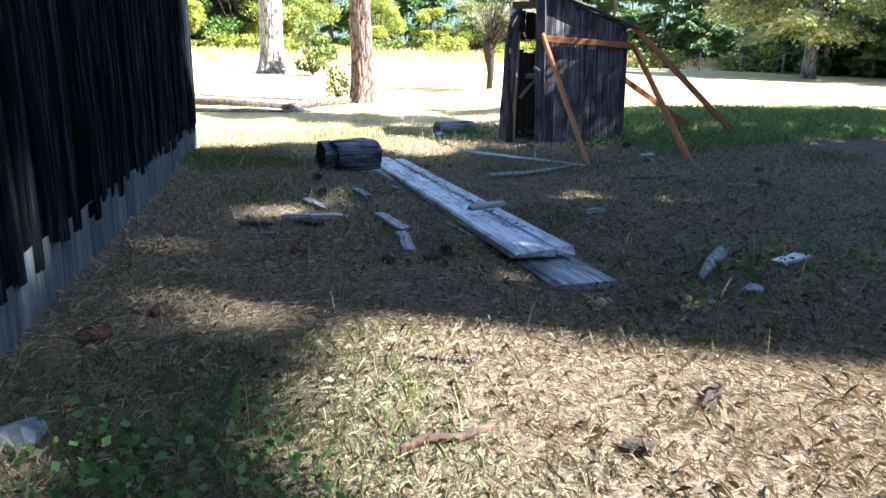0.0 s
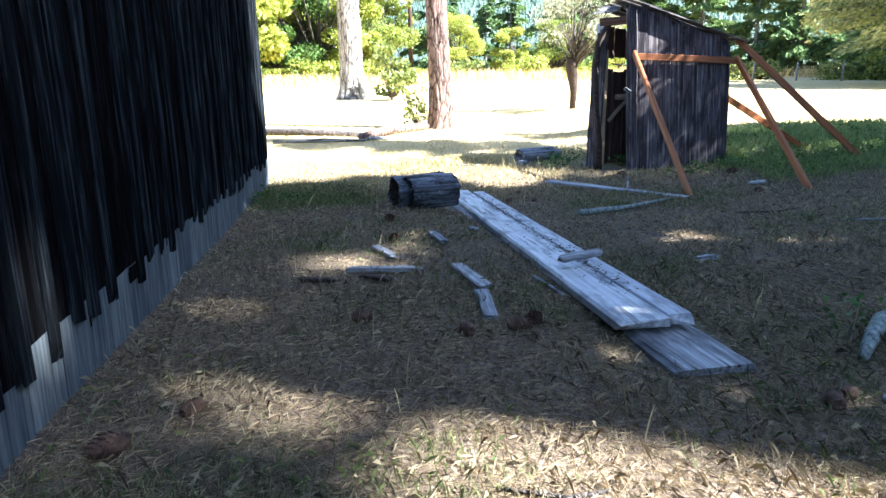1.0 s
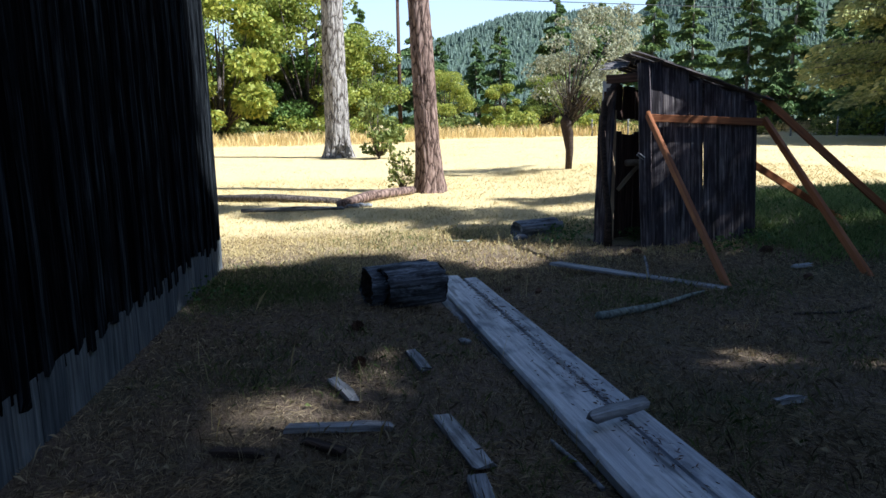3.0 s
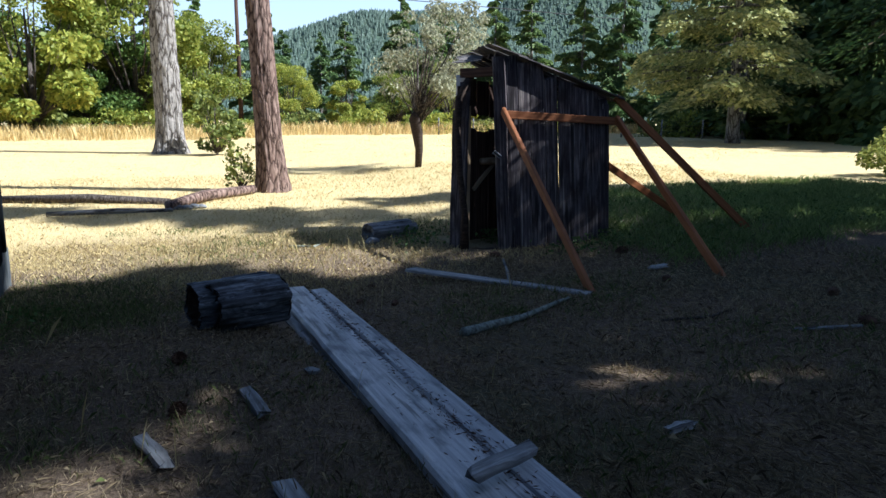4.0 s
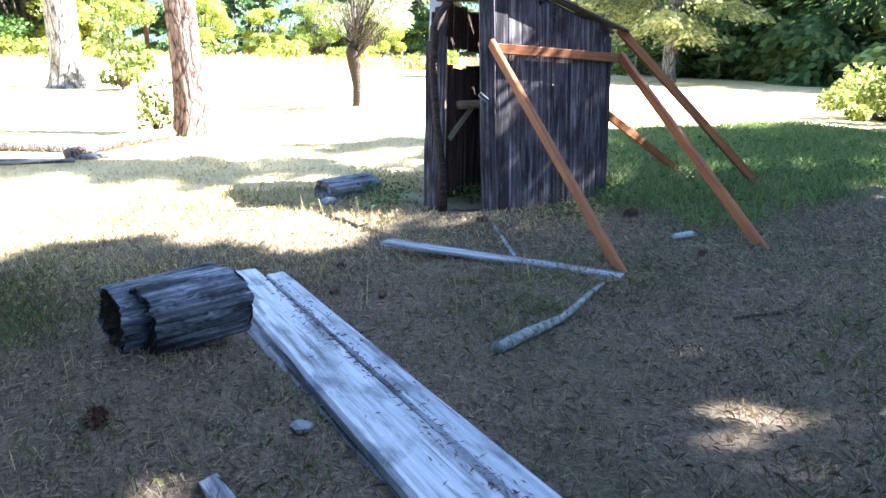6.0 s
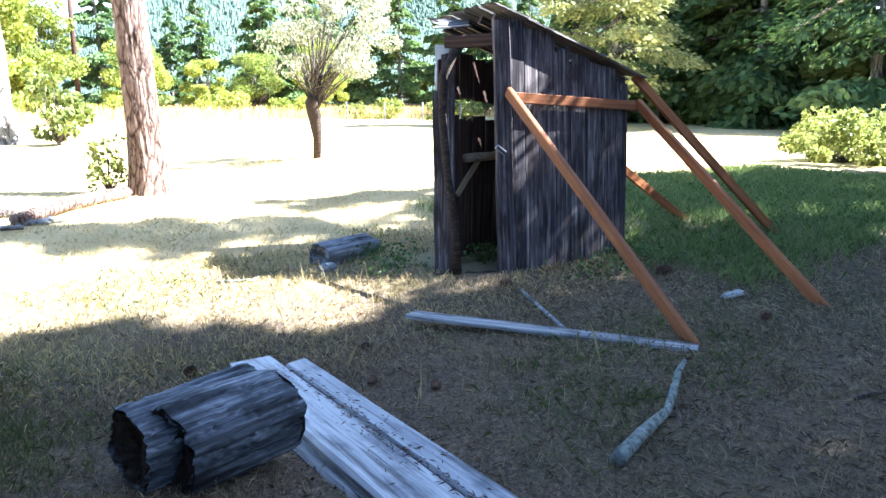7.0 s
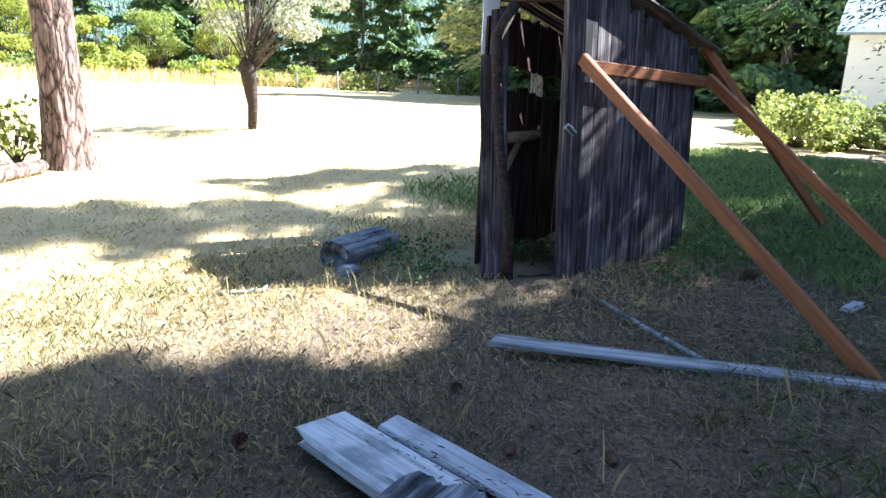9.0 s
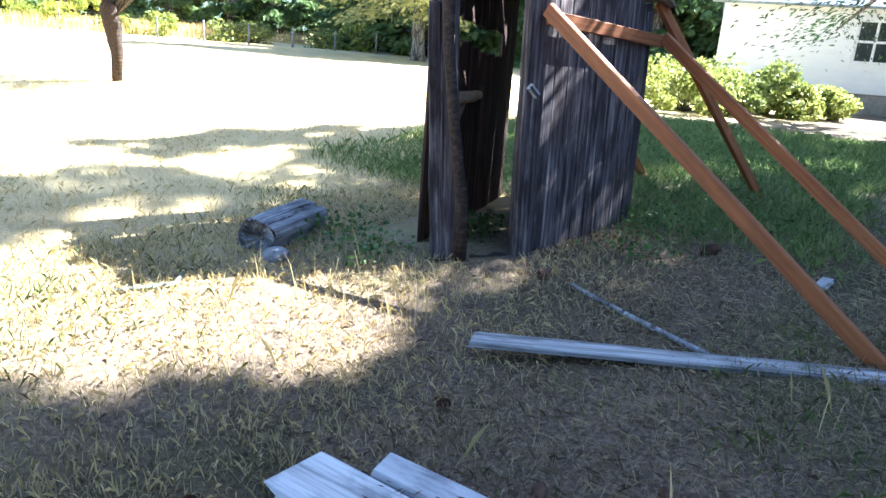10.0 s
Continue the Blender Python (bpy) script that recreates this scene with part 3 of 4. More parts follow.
def end_mesh(radius, seed, turn, sides=24, mat=ROT):
    """A rotted, hollowed end face, facing -x or +x."""
    verts, faces = [(0.06 * turn, 0, 0)], []
    for k, f in enumerate((0.35, 0.7, 1.0)):
        for j in range(sides):
            t = 2 * math.pi * j / sides
            c, s = math.cos(t), math.sin(t)
            r = radius * f * 0.97
            verts.append(((0.05 * (1 - f) + 0.03 * noise.noise(Vector((c * f * 5, s * f * 5, seed)))) * turn + 0.004 * turn, r * c, max(r * s, -radius * 0.85)))
    for j in range(sides):
        faces.append((0, 1 + j, 1 + (j + 1) % sides))
        for k in range(2):
            a, b = 1 + k * sides + j, 1 + k * sides + (j + 1) % sides
            faces.append((a, a + sides, b + sides, b))
    return mesh_of("end_face", verts, faces, mat)


def build_logs():
    log = thing("log", (1.45, 8.5, gz(1.45, 8.5)), "thick blackened split log with checked grey faces", "log")
    way, front = Vector((0.965, 0.26, 0.01)), Vector((1.27, 8.36, 0.075))
    part("wood", log_mesh(0.545, 0.18, 2, square=1.0), log, frame_at(front, way, UP))
    part("end_face", end_mesh(0.185, 2, 1), log, frame_at(front, way, UP), "black rotten end")
    part("end_face", end_mesh(0.185, 3, -1), log, frame_at(front + way.normalized() * 0.545, way, UP))
    rear = Vector((1.14, 8.47, 0.08))
    part("split_slab", log_mesh(0.62, 0.17, 5, square=1.0), log, frame_at(rear, way, UP), "paler split back half of the log")
    part("end_face", end_mesh(0.165, 5, 1), log, frame_at(rear, way, UP), "black rotten end")
    blk = thing("wood_block", (3.9, 11.9, gz(3.9, 11.9)), "short weathered log section in shade with a sunlit end", "log")
    bway, bo = Vector((0.93, 0.3, 0.0)), Vector((3.5, 11.75, -0.01))
    part("wood", log_mesh(0.72, 0.14, 9, 56, 20, GREY, 0.6, 1.0), blk, frame_at(bo, bway, UP))
    part("end_face", end_mesh(0.14, 9, 1, mat=GREY), blk, frame_at(bo, bway, UP))


build_logs()


# ---- trees ----
def limbs_mesh(name, trunk_pts, trunk_r, limbs, mat, sides=9, seed=0):
    """Trunk and limbs joined in one mesh."""
    verts, faces = [], []
    for pts, radii, k in [(trunk_pts, trunk_r, sides)] + [(p, r, 4) for p, r in limbs]:
        me = tube("limb", pts, radii, mat, k, seed, 0.05 if k > 4 else 0)
        o = len(verts)
        verts += [v.co.copy() for v in me.vertices]
        faces += [tuple(o + i for i in p.vertices) for p in me.polygons]
        bpy.data.meshes.remove(me)
    return mesh_of(name, verts, faces, mat, True)


def conifer(name, at, tall, reach, label, leaf, bark, seed, count, size, first=0.12, trunk=0.03, droop=0.25, tip=0.7, wide=0.34, group=""):
    """A fir or pine: whorls of drooping limbs set with needle sprays."""
    rng = np.random.default_rng(seed)
    r0 = tall * trunk
    tree = thing(name, at, label, "tree", group)
    pts = [(0.03 * tall * f * math.sin(seed), 0.02 * tall * f * math.cos(seed), tall * f - 0.15) for f in (0, 0.05, 0.25, 0.5, 0.75, 1)]
    rad = [r0 * 1.25, r0, r0 * 0.8, r0 * 0.55, r0 * 0.3, r0 * 0.05]
    limbs, cen, way = [], [], []
    n_limb = int(34 + tall * 2.2)
    per = max(8, count // n_limb)
    for k in range(n_limb):
        f = first + (0.98 - first) * ((k + rng.random()) / n_limb)
        length = reach * (1 - (f - first) / (1 - first)) ** tip * rng.uniform(0.6, 1.12) + 0.03 * reach
        th = rng.uniform(0, 2 * np.pi)
        out = np.array([np.cos(th), np.sin(th), 0.0])
        cx, cy = np.interp(f, (0, 1), (0, pts[-1][0])), np.interp(f, (0, 1), (0, pts[-1][1]))
        o = np.array([cx, cy, tall * f])
        rise = rng.uniform(-0.05, 0.25)
        limb = [o + out * length * q + np.array([0, 0, length * (rise * q - droop * 1.6 * q * q)]) for q in (0, 0.35, 0.7, 1.0)]
        limbs.append(([tuple(p) for p in limb], [0.02 * length + 0.01, 0.014 * length, 0.008 * length, 0.003 * length]))
        m = max(5, int(per * (0.35 + 1.1 * length / reach)))
        q = rng.uniform(0.18, 1.05, m) ** 0.8
        pos = o + np.outer(q * length, out) + np.stack([0 * q, 0 * q, length * (rise * q - droop * 1.6 * q * q)], 1)
        side = np.array([-out[1], out[0], 0])
        off = rng.normal(0, 1, m) * length * 0.2 * (1.1 - 0.6 * q)
        pos = pos + np.outer(off, side) + np.stack([0 * q, 0 * q, -np.abs(off) * 0.35 + rng.normal(0, 0.03 * length + 0.02, m)], 1)
        d = np.outer(np.ones(m), out) + np.outer(np.sign(off) * 0.9, side) + rng.normal(0, 0.35, (m, 3))
        d[:, 2] -= droop * 1.8
        cen.append(pos)
        way.append(d)
    part("trunk", limbs_mesh("trunk", pts, rad, limbs, bark, 10, seed), tree, Matrix.Translation(at))
    part("crown", cards("crown", np.concatenate(cen), np.concatenate(way), size, wide, leaf, seed, 0.15), tree, Matrix.Translation(at))
    return tree


def broadleaf(name, at, tall, reach, label, leaf, bark, seed, count, size, stem=0.3, group="", category="tree", trunk=0.025, drift=0.0):
    """A leafy tree or bush: clumps round the ends of forking limbs."""
    rng = np.random.default_rng(seed)
    tree = thing(name, at, label, category, group)
    r0 = tall * trunk
    fork = tall * stem
    limbs, cen, way = [], [], []
    n_clump = 26 if drift == 0 else 46
    for k in range(n_clump):
        th = 2.4 * k + rng.uniform(-0.4, 0.4)
        el = rng.uniform(0.05, 1.0)
        rr = reach * math.sqrt(max(0.03, 1 - (el - 0.35) ** 2 * 1.6)) * rng.uniform(0.45, 0.95)
        c = np.array([math.cos(th) * rr, math.sin(th) * rr, fork + (tall - fork) * el * 0.92])
        c[0] += drift * min(1.0, el + 0.35)
        limbs.append(([(0, 0, fork * rng.uniform(0.5, 1.0)), tuple(c * 0.5 + np.array([0, 0, fork * 0.35])), tuple(c)], [r0 * 0.45, r0 * 0.25, r0 * 0.06]))
        m = int(count / n_clump * rng.uniform(0.5, 1.5))
        cr = reach * (rng.uniform(0.22, 0.42) if drift == 0 else rng.uniform(0.14, 0.30))
        p = rng.normal(0, 1, (m, 3))
        p = p / (np.linalg.norm(p, axis=1, keepdims=True) + 1e-6) * (cr * rng.uniform(0.3, 1.0, m) ** 0.5)[:, None]
        p[:, 2] *= 0.7
        cen.append(c + p)
        way.append(p + rng.normal(0, cr * 0.6, (m, 3)) - np.array([0, 0, cr * (0.3 if drift == 0 else 1.2)]))
    pts = [(0, 0, -0.1), (0.02, 0.01, fork * 0.5), (0, 0, fork), (0.03, 0.05, tall * 0.75)]
    part("trunk", limbs_mesh("trunk", pts, [r0 * 1.2, r0, r0 * 0.85, r0 * 0.2], limbs, bark, 9, seed), tree, Matrix.Translation(at))
    part("crown", cards("crown", np.concatenate(cen), np.concatenate(way), size, 0.6, leaf, seed), tree, Matrix.Translation(at))
    return tree


def tall_trunk(name, at, radius, tall, label, bark, seed, lean=(0, 0)):
    """A big old trunk with its crown high overhead."""
    rng = random.Random(seed)
    tree = thing(name, at, label, "tree")
    verts, faces = [], []
    sides, n = 40, 90
    for i in range(n + 1):
        f = i / n
        z = tall * 0.62 * f - 0.2
        r = radius * (1 - 0.45 * f) * (1 + 0.45 * math.exp(-max(z, 0) * 2.6))
        for j in range(sides):
            t = 2 * math.pi * j / sides
            p = Vector((math.cos(t) * 3.2, math.sin(t) * 3.2, z * 0.55 / radius * 0.5))
            plate = noise.cell(Vector((p.x * 1.7 + 0.4 * noise.noise(p * 2), p.y * 1.7, p.z * 1.1 + 5 * seed)))
            k = r * (1 + 0.07 * plate + 0.04 * noise.noise(p * 2.5) + (0.10 * noise.noise(Vector((p.x * 0.6, p.y * 0.6, seed))) if z < 0.5 else 0))
            verts.append((k * math.cos(t) + lean[0] * z, k * math.sin(t) + lean[1] * z, z))
    for i in range(n):
        for j in range(sides):
            a, b = i * sides + j, i * sides + (j + 1) % sides
            faces.append((a, b, b + sides, a + sides))
    part("trunk", mesh_of("trunk", verts, faces, bark), tree, Matrix.Translation(at))
    g = np.random.default_rng(seed)
    limbs, cen, way = [], [], []
    for k in range(30):
        z = tall * (0.55 + 0.43 * k / 30)
        th = 2.4 * k
        ln = tall * 0.17 * (1.15 - k / 32) * g.uniform(0.7, 1.1)
        o = np.array([lean[0] * min(z, tall * 0.62), lean[1] * min(z, tall * 0.62), z])
        out = np.array([math.cos(th), math.sin(th), 0.1])
        limbs.append(([tuple(o), tuple(o + out * ln)], [0.05, 0.015]))
        m = 50
        q = g.uniform(0.3, 1.05, m)
        cen.append(o + np.outer(q * ln, out) + g.normal(0, ln * 0.16, (m, 3)))
        way.append(np.outer(np.ones(m), out) + g.normal(0, 0.5, (m, 3)))
    top = np.array([lean[0] * tall * 0.62, lean[1] * tall * 0.62, 0])
    part("upper_trunk", limbs_mesh("upper_trunk", [tuple(top + (0, 0, tall * 0.61)), tuple(top + (0, 0, tall))], [radius * 0.56, 0.04], limbs, bark, 10), tree, Matrix.Translation(at))
    part("crown", cards("crown", np.concatenate(cen), np.concatenate(way), tall * 0.045, 0.3, FIR, seed), tree, Matrix.Translation(at))
    return tree


def on_ground(x, y):
    return Vector((x, y, gz(x, y)))


def build_trees():
    tall_trunk("pine_tree", on_ground(3.36, 17.9), 0.27, 22, "tall pine with plated red-brown bark in the dry meadow", PINE_BARK, 3, (-0.042, 0))
    tall_trunk("fir_tree", on_ground(2.05, 33.3), 0.52, 30, "thick grey-barked fir standing in the dry meadow", FIR_BARK, 7, (-0.004, 0))
    # the trees beside the yard, whose shade covers it
    conifer("cedar_tree", on_ground(13.2, 7.2), 9.1, 6.6, "broad conifer with low drooping sprays shading the yard", FIR, FIR_BARK, 11, 54000, 0.13, 0.35, 0.023, 0.18, 0.6, 0.30)
    conifer("fir_tree", on_ground(13.5, 1.15), 18.5, 6.2, "dense tall fir beside the yard", FIR, FIR_BARK, 12, 19000, 0.7, 0.14, 0.02, 0.2, 0.75, 0.5)
    conifer("fir_tree", on_ground(13.6, -9.4), 24.0, 4.0, "dense tall fir beside the yard", FIR, FIR_BARK, 13, 14000, 0.7, 0.14, 0.02, 0.2, 0.55, 0.5)
    # two unseen pines, added with crowns high enough to shade the barn side
    conifer("pine_tree", on_ground(17.2, -7.6), 34.0, 3.0, "unseen high-crowned pine added to shade the barn side", FIR, FIR_BARK, 15, 10000, 0.8, 0.70, 0.014, 0.15, 0.4, 0.5)
    conifer("pine_tree", on_ground(20.9, -6.7), 44.0, 3.9, "unseen high-crowned pine added to shade the barn side", FIR, FIR_BARK, 16, 14000, 0.9, 0.62, 0.013, 0.15, 0.35, 0.5)
    conifer("fir_tree", on_ground(19.0, 7.3), 17.5, 3.2, "slender fir near the white house", FIR, FIR_BARK, 14, 5000, 0.5, 0.3, 0.02, 0.2, 0.6, 0.4)
    # another unseen pine, added for streaks of shade past the shed
    conifer("pine_tree", on_ground(20.9, 4.3), 26.0, 1.5, "unseen thin-crowned pine added to streak the meadow with shade", FIR, FIR_BARK, 17, 2200, 0.4, 0.68, 0.014, 0.15, 0.5, 0.45)
    # the grey lichen-hung orchard tree with its broken lower trunk
    orchard = broadleaf("orchard_tree", on_ground(7.86, 21.2), 4.6, 1.5, "old orchard tree hung with pale lichen, lower trunk broken", SILVER, TWIG, 21, 9000, 0.075, 0.42, trunk=0.011, drift=0.75)
    part("lower_trunk", tube("lower_trunk", [(0, 0, -0.1), (0.04, 0, 0.5), (-0.02, 0, 1.0), (-0.1, 0, 1.35), (-0.12, 0, 1.5)], [0.1, 0.11, 0.16, 0.13, 0.03], ROT, 10, 2, 0.18), orchard, Matrix.Translation(on_ground(7.86, 21.2)), "split dark lower trunk")
    broadleaf("sapling", on_ground(3.6, 31.5), 2.4, 1.0, "yellow-green sapling beside the thick fir", BUSHL, TWIG, 23, 1500, 0.2, 0.05)
    broadleaf("sapling", on_ground(2.75, 18.1), 0.95, 0.38, "small green shrub at the foot of the pine", BUSHL, TWIG, 24, 420, 0.1, 0.05)
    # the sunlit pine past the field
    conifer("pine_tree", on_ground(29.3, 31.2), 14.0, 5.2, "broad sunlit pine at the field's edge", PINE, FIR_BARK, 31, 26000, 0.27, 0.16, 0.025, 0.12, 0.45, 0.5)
    for x, y, tall, reach, seed in ((17.3, 13.6, 1.15, 1.2, 41), (18.8, 12.7, 1.2, 1.3, 42), (20.2, 11.6, 0.7, 1.1, 43)):
        broadleaf("bush", on_ground(x, y), tall, reach, "rounded sunlit yellow-green bush near the house", BUSHL, TWIG, seed, 6000, 0.11, 0.02, "bushes by the house", "bush")


build_trees()


def build_tree_line():
    """Woods round the field: a few trees built once and stood out in a row."""
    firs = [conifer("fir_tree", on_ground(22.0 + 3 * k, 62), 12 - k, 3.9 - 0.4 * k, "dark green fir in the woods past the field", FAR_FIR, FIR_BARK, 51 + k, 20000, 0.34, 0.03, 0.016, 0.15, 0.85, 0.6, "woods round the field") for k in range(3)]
    leafs = [broadleaf("oak_tree", on_ground(-8.0 + 6 * k, 60), 11 - 2 * k, 4.4 - 0.8 * k, "yellow-green leafy tree at the field's edge", BROAD if k != 1 else DEEP, TWIG, 61 + k, 13000, 0.27, 0.12, "woods round the field") for k in range(3)]
    low = [broadleaf("shrub", on_ground(-9.0 + 4 * k, 56.5), 2.0 - 0.3 * k, 1.7, "yellow-green shrub along the field's edge", BUSHL if k else BROAD, TWIG, 71 + k, 900, 0.3, 0.02, "shrubs at the field's edge", "bush") for k in range(2)]
    rng = random.Random(77)

    def stand(src, x, y, k):
        m = Matrix.Translation(on_ground(x, y)) @ Matrix.Rotation(rng.uniform(0, 6.28), 4, "Z")
        ob = copy_thing(src, m)
        ob.scale = (k, k, k * rng.uniform(0.92, 1.12))
        return ob

    # leafy row on one side, firs along the middle, mixed dark woods on the other
    for x, y, k in ((-16, 58, 1.5), (-12, 50, 1.35), (-5, 55, 1.45), (-2, 64, 1.5), (1, 60, 1.1), (5.5, 62, 0.75), (12, 60, 0.5), (16, 57, 0.55), (20, 58, 0.45), (24, 55, 0.45)):
        stand(leafs[rng.randrange(3)], x, y, k)
    for x, y, k in ((-9, 74, 1.5), (-3, 78, 1.5), (3, 80, 1.25), (6, 74, 1.0), (11.0, 66, 0.95), (13.5, 70, 0.9), (16.5, 68, 0.8), (20, 72, 0.85), (24.5, 68, 0.85), (28, 66, 1.0), (31, 62, 1.05), (34, 60, 1.1), (36.5, 56, 1.05),
                    (39, 54, 1.15), (42, 52, 1.1), (42, 47, 1.2), (45, 44, 1.6), (38, 43, 1.1), (43, 38, 1.8), (47, 35, 2.0), (40, 32, 1.7), (45, 28, 2.0), (49, 23, 2.1), (41, 25, 1.8), (44, 19, 2.0), (50, 15, 2.1), (46, 9, 2.0), (36, 37, 1.2), (38, 28.5, 1.5), (37, 22, 1.5), (39, 16, 1.7), (43, 31, 1.9), (47, 40, 1.9), (52, 4, 1.6), (48, -4, 1.5)):
        stand(firs[rng.randrange(3)], x, y, k)
    for k in range(26):
        x = -14 + 2.2 * k + rng.uniform(-0.6, 0.6)
        y = 56 - 0.012 * max(0, x) ** 2 - (0.22 * (x - 20) if x > 20 else 0) + rng.uniform(-1, 1.5)
        stand(low[rng.randrange(2)], x, y, rng.uniform(0.5, 0.95))
    # woods behind and beside, out of sight, that close the clearing
    for k in range(22):
        a = radians(100 + 8.2 * k)
        stand(firs[k % 3], 5 + 48 * math.sin(a), 5 + 48 * math.cos(a), rng.uniform(1.2, 1.7))


build_tree_line()


def build_hills():
    """Two wooded ridges, each with its own trees as one mass."""
    for name, dist, spread, crest, x0, left, wide, seed, size in (("near_hill", 700, 345, 172, 420, -250, 1500, 4, 8.0), ("far_hill", 1300, 700, 430, 1330, 100, 2700, 9, 12.0)):
        rng = np.random.default_rng(seed)
        gx = np.linspace(left - 600, left + wide + 600, 110)
        gy = np.linspace(0, 520, 26)
        X, Y = np.meshgrid(gx, gy)

        def rise(x, y):
            r = crest * np.exp(-(((x - x0) / spread) ** 2)) * smooth(0, 400, y)
            return r * (1 + 0.03 * np.sin(x / 57.0 + seed) + 0.015 * np.sin(x / 23.0)) - 1
        Z = rise(X, Y)
        w = len(gx)
        i = np.arange((len(gy) - 1) * w).reshape(len(gy) - 1, w)[:, :-1].reshape(-1)
        verts = np.stack([X, Y + dist, Z], -1).reshape(-1, 3)
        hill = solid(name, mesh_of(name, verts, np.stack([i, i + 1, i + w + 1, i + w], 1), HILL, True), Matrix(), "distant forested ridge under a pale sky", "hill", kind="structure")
        n = 24000
        x, y = left + wide * rng.random(n), rng.uniform(20, 430, n)
        z = rise(x, y)
        h = size * rng.uniform(0.6, 1.35, n)
        r = h * rng.uniform(0.22, 0.34, n)
        vs, fs = [], []
        for tier, (lo, hi, k) in enumerate(((0.0, 0.55, 1.0), (0.3, 0.8, 0.72), (0.6, 1.0, 0.42))):
            th = rng.uniform(0, 6.28, n)
            ring = [np.stack([x + r * k * np.cos(th + q * 1.2566) * (1 + 0.25 * (q % 2)), y + dist + r * k * np.sin(th + q * 1.2566), z + h * lo - 0.06 * h * (q % 2)], 1) for q in range(5)]
            top = np.stack([x, y + dist, z + h * hi], 1)
            block = np.stack(ring + [top], 1).reshape(-1, 3)
            o = sum(len(b) for b in vs)
            vs.append(block)
            base = o + np.arange(n) * 6
            for q in range(5):
                fs.append(np.stack([base + q, base + (q + 1) % 5, base + 5], 1))
        part("hill_trees", mesh_of("hill_trees", np.concatenate(vs), np.concatenate(fs), HAZY_FIR), hill)["kind"] = "stuff"


build_hills()


def build_backdrop():
    """Pale summer sky low over the hills, far behind everything."""
    m = bpy.data.materials.new("pale_sky")
    m.use_nodes = True
    n, l = m.node_tree.nodes, m.node_tree.links
    n.remove(n["Principled BSDF"])
    t = n.new("ShaderNodeTexCoord")
    sep = n.new("ShaderNodeSeparateXYZ")
    l.new(t.outputs["Object"], sep.inputs[0])
    k = n.new("ShaderNodeMapRange")
    k.inputs["From Max"].default_value = 1500
    l.new(sep.outputs["Z"], k.inputs["Value"])
    e = n.new("ShaderNodeEmission")
    l.new(ramp(n, l, k.outputs[0], [(0.0, (0.60, 0.66, 0.70)), (0.5, (0.42, 0.55, 0.70)), (1.0, (0.20, 0.36, 0.62))]), e.inputs[0])
    e.inputs[1].default_value = 0.75
    l.new(e.outputs[0], n["Material Output"].inputs[0])
    verts, faces = [], []
    for i in range(41):
        a = radians(-60 + 140 * i / 40)
        verts += [(3600 * math.sin(a), 3600 * math.cos(a), z) for z in (-30, 700, 1500)]
    for i in range(40):
        for j in range(2):
            q = 3 * i + j
            faces.append((q, q + 3, q + 4, q + 1))
    solid("backdrop", mesh_of("backdrop", verts, faces, m), Matrix(), "pale hazy summer sky over the ridges", "sky", kind="structure")


build_backdrop()


# ---- field edge things ----
def build_pole():
    at = on_ground(8.6, 62.0)
    pole = thing("utility_pole", at, "brown wooden utility pole at the field's edge", "pole")
    part("pole", tube("pole", [at - UP * 0.2, at + UP * 12], [0.19, 0.13], INNER, 12), pole)
    part("crossarm", board("crossarm", 2.2, 0.1, 0.1, GREY, 3, 2), pole, frame_at(at + Vector((-1.1, -0.2, 11)), (1, 0, 0), UP))
    for k in (-1, 0, 1):
        pts = [at + Vector((k * 0.9, -0.2, 11.15)), at + Vector((40 + k, -8, 9.2)), at + Vector((95 + k, -22, 11))]
        part("cable", tube("cable", pts, [0.018] * 3, WIRE, 4), pole)


def build_fallen_logs():
    for k, (pts, rad, mat, label) in enumerate((
            ([(-1.6, 17.6, 0), (0.0, 16.9, 0.05), (1.3, 16.4, 0.0)], [0.07, 0.08, 0.06], TWIG, "thin fallen log in the dry grass"),
            ([(-0.5, 15.25, 0), (0.5, 15.15, 0.02), (1.3, 15.1, 0.0)], [0.035, 0.045, 0.03], GREY, "bleached fallen limb in the dry grass"),
            ([(1.25, 15.5, 0.03), (1.9, 16.4, 0.08), (2.9, 17.5, 0.05)], [0.08, 0.1, 0.1], PINE_BARK, "red-brown broken log near the pine"))):
        pts = [Vector((x, y, gz(x, y) + z + 0.05)) for x, y, z in pts]
        solid("fallen_log", tube("fallen_log", pts, rad, mat, 9, k, 0.15), Matrix(), label, "log", "logs in the meadow")
    rng = random.Random(4)
    for k in range(5):
        x, y = 1.3 + 0.12 * k, 15.5 + 0.15 * rng.random()
        solid("stone", rock(0.07 + 0.03 * rng.random(), 90 + k), Matrix.Translation((x, y, gz(x, y) + 0.03)), "pale stone by the fallen log", "stone", "stones in the meadow")


def rock(r, seed):
    bm = bmesh.new()
    bmesh.ops.create_icosphere(bm, subdivisions=2, radius=r)
    for v in bm.verts:
        v.co *= 1 + 0.45 * noise.noise(v.co / r * 0.9 + Vector((seed, 0, 0)))
        v.co.z *= 0.6
    me = bpy.data.meshes.new("stone")
    bm.to_mesh(me)
    bm.free()
    me.materials.append(STONE)
    return me


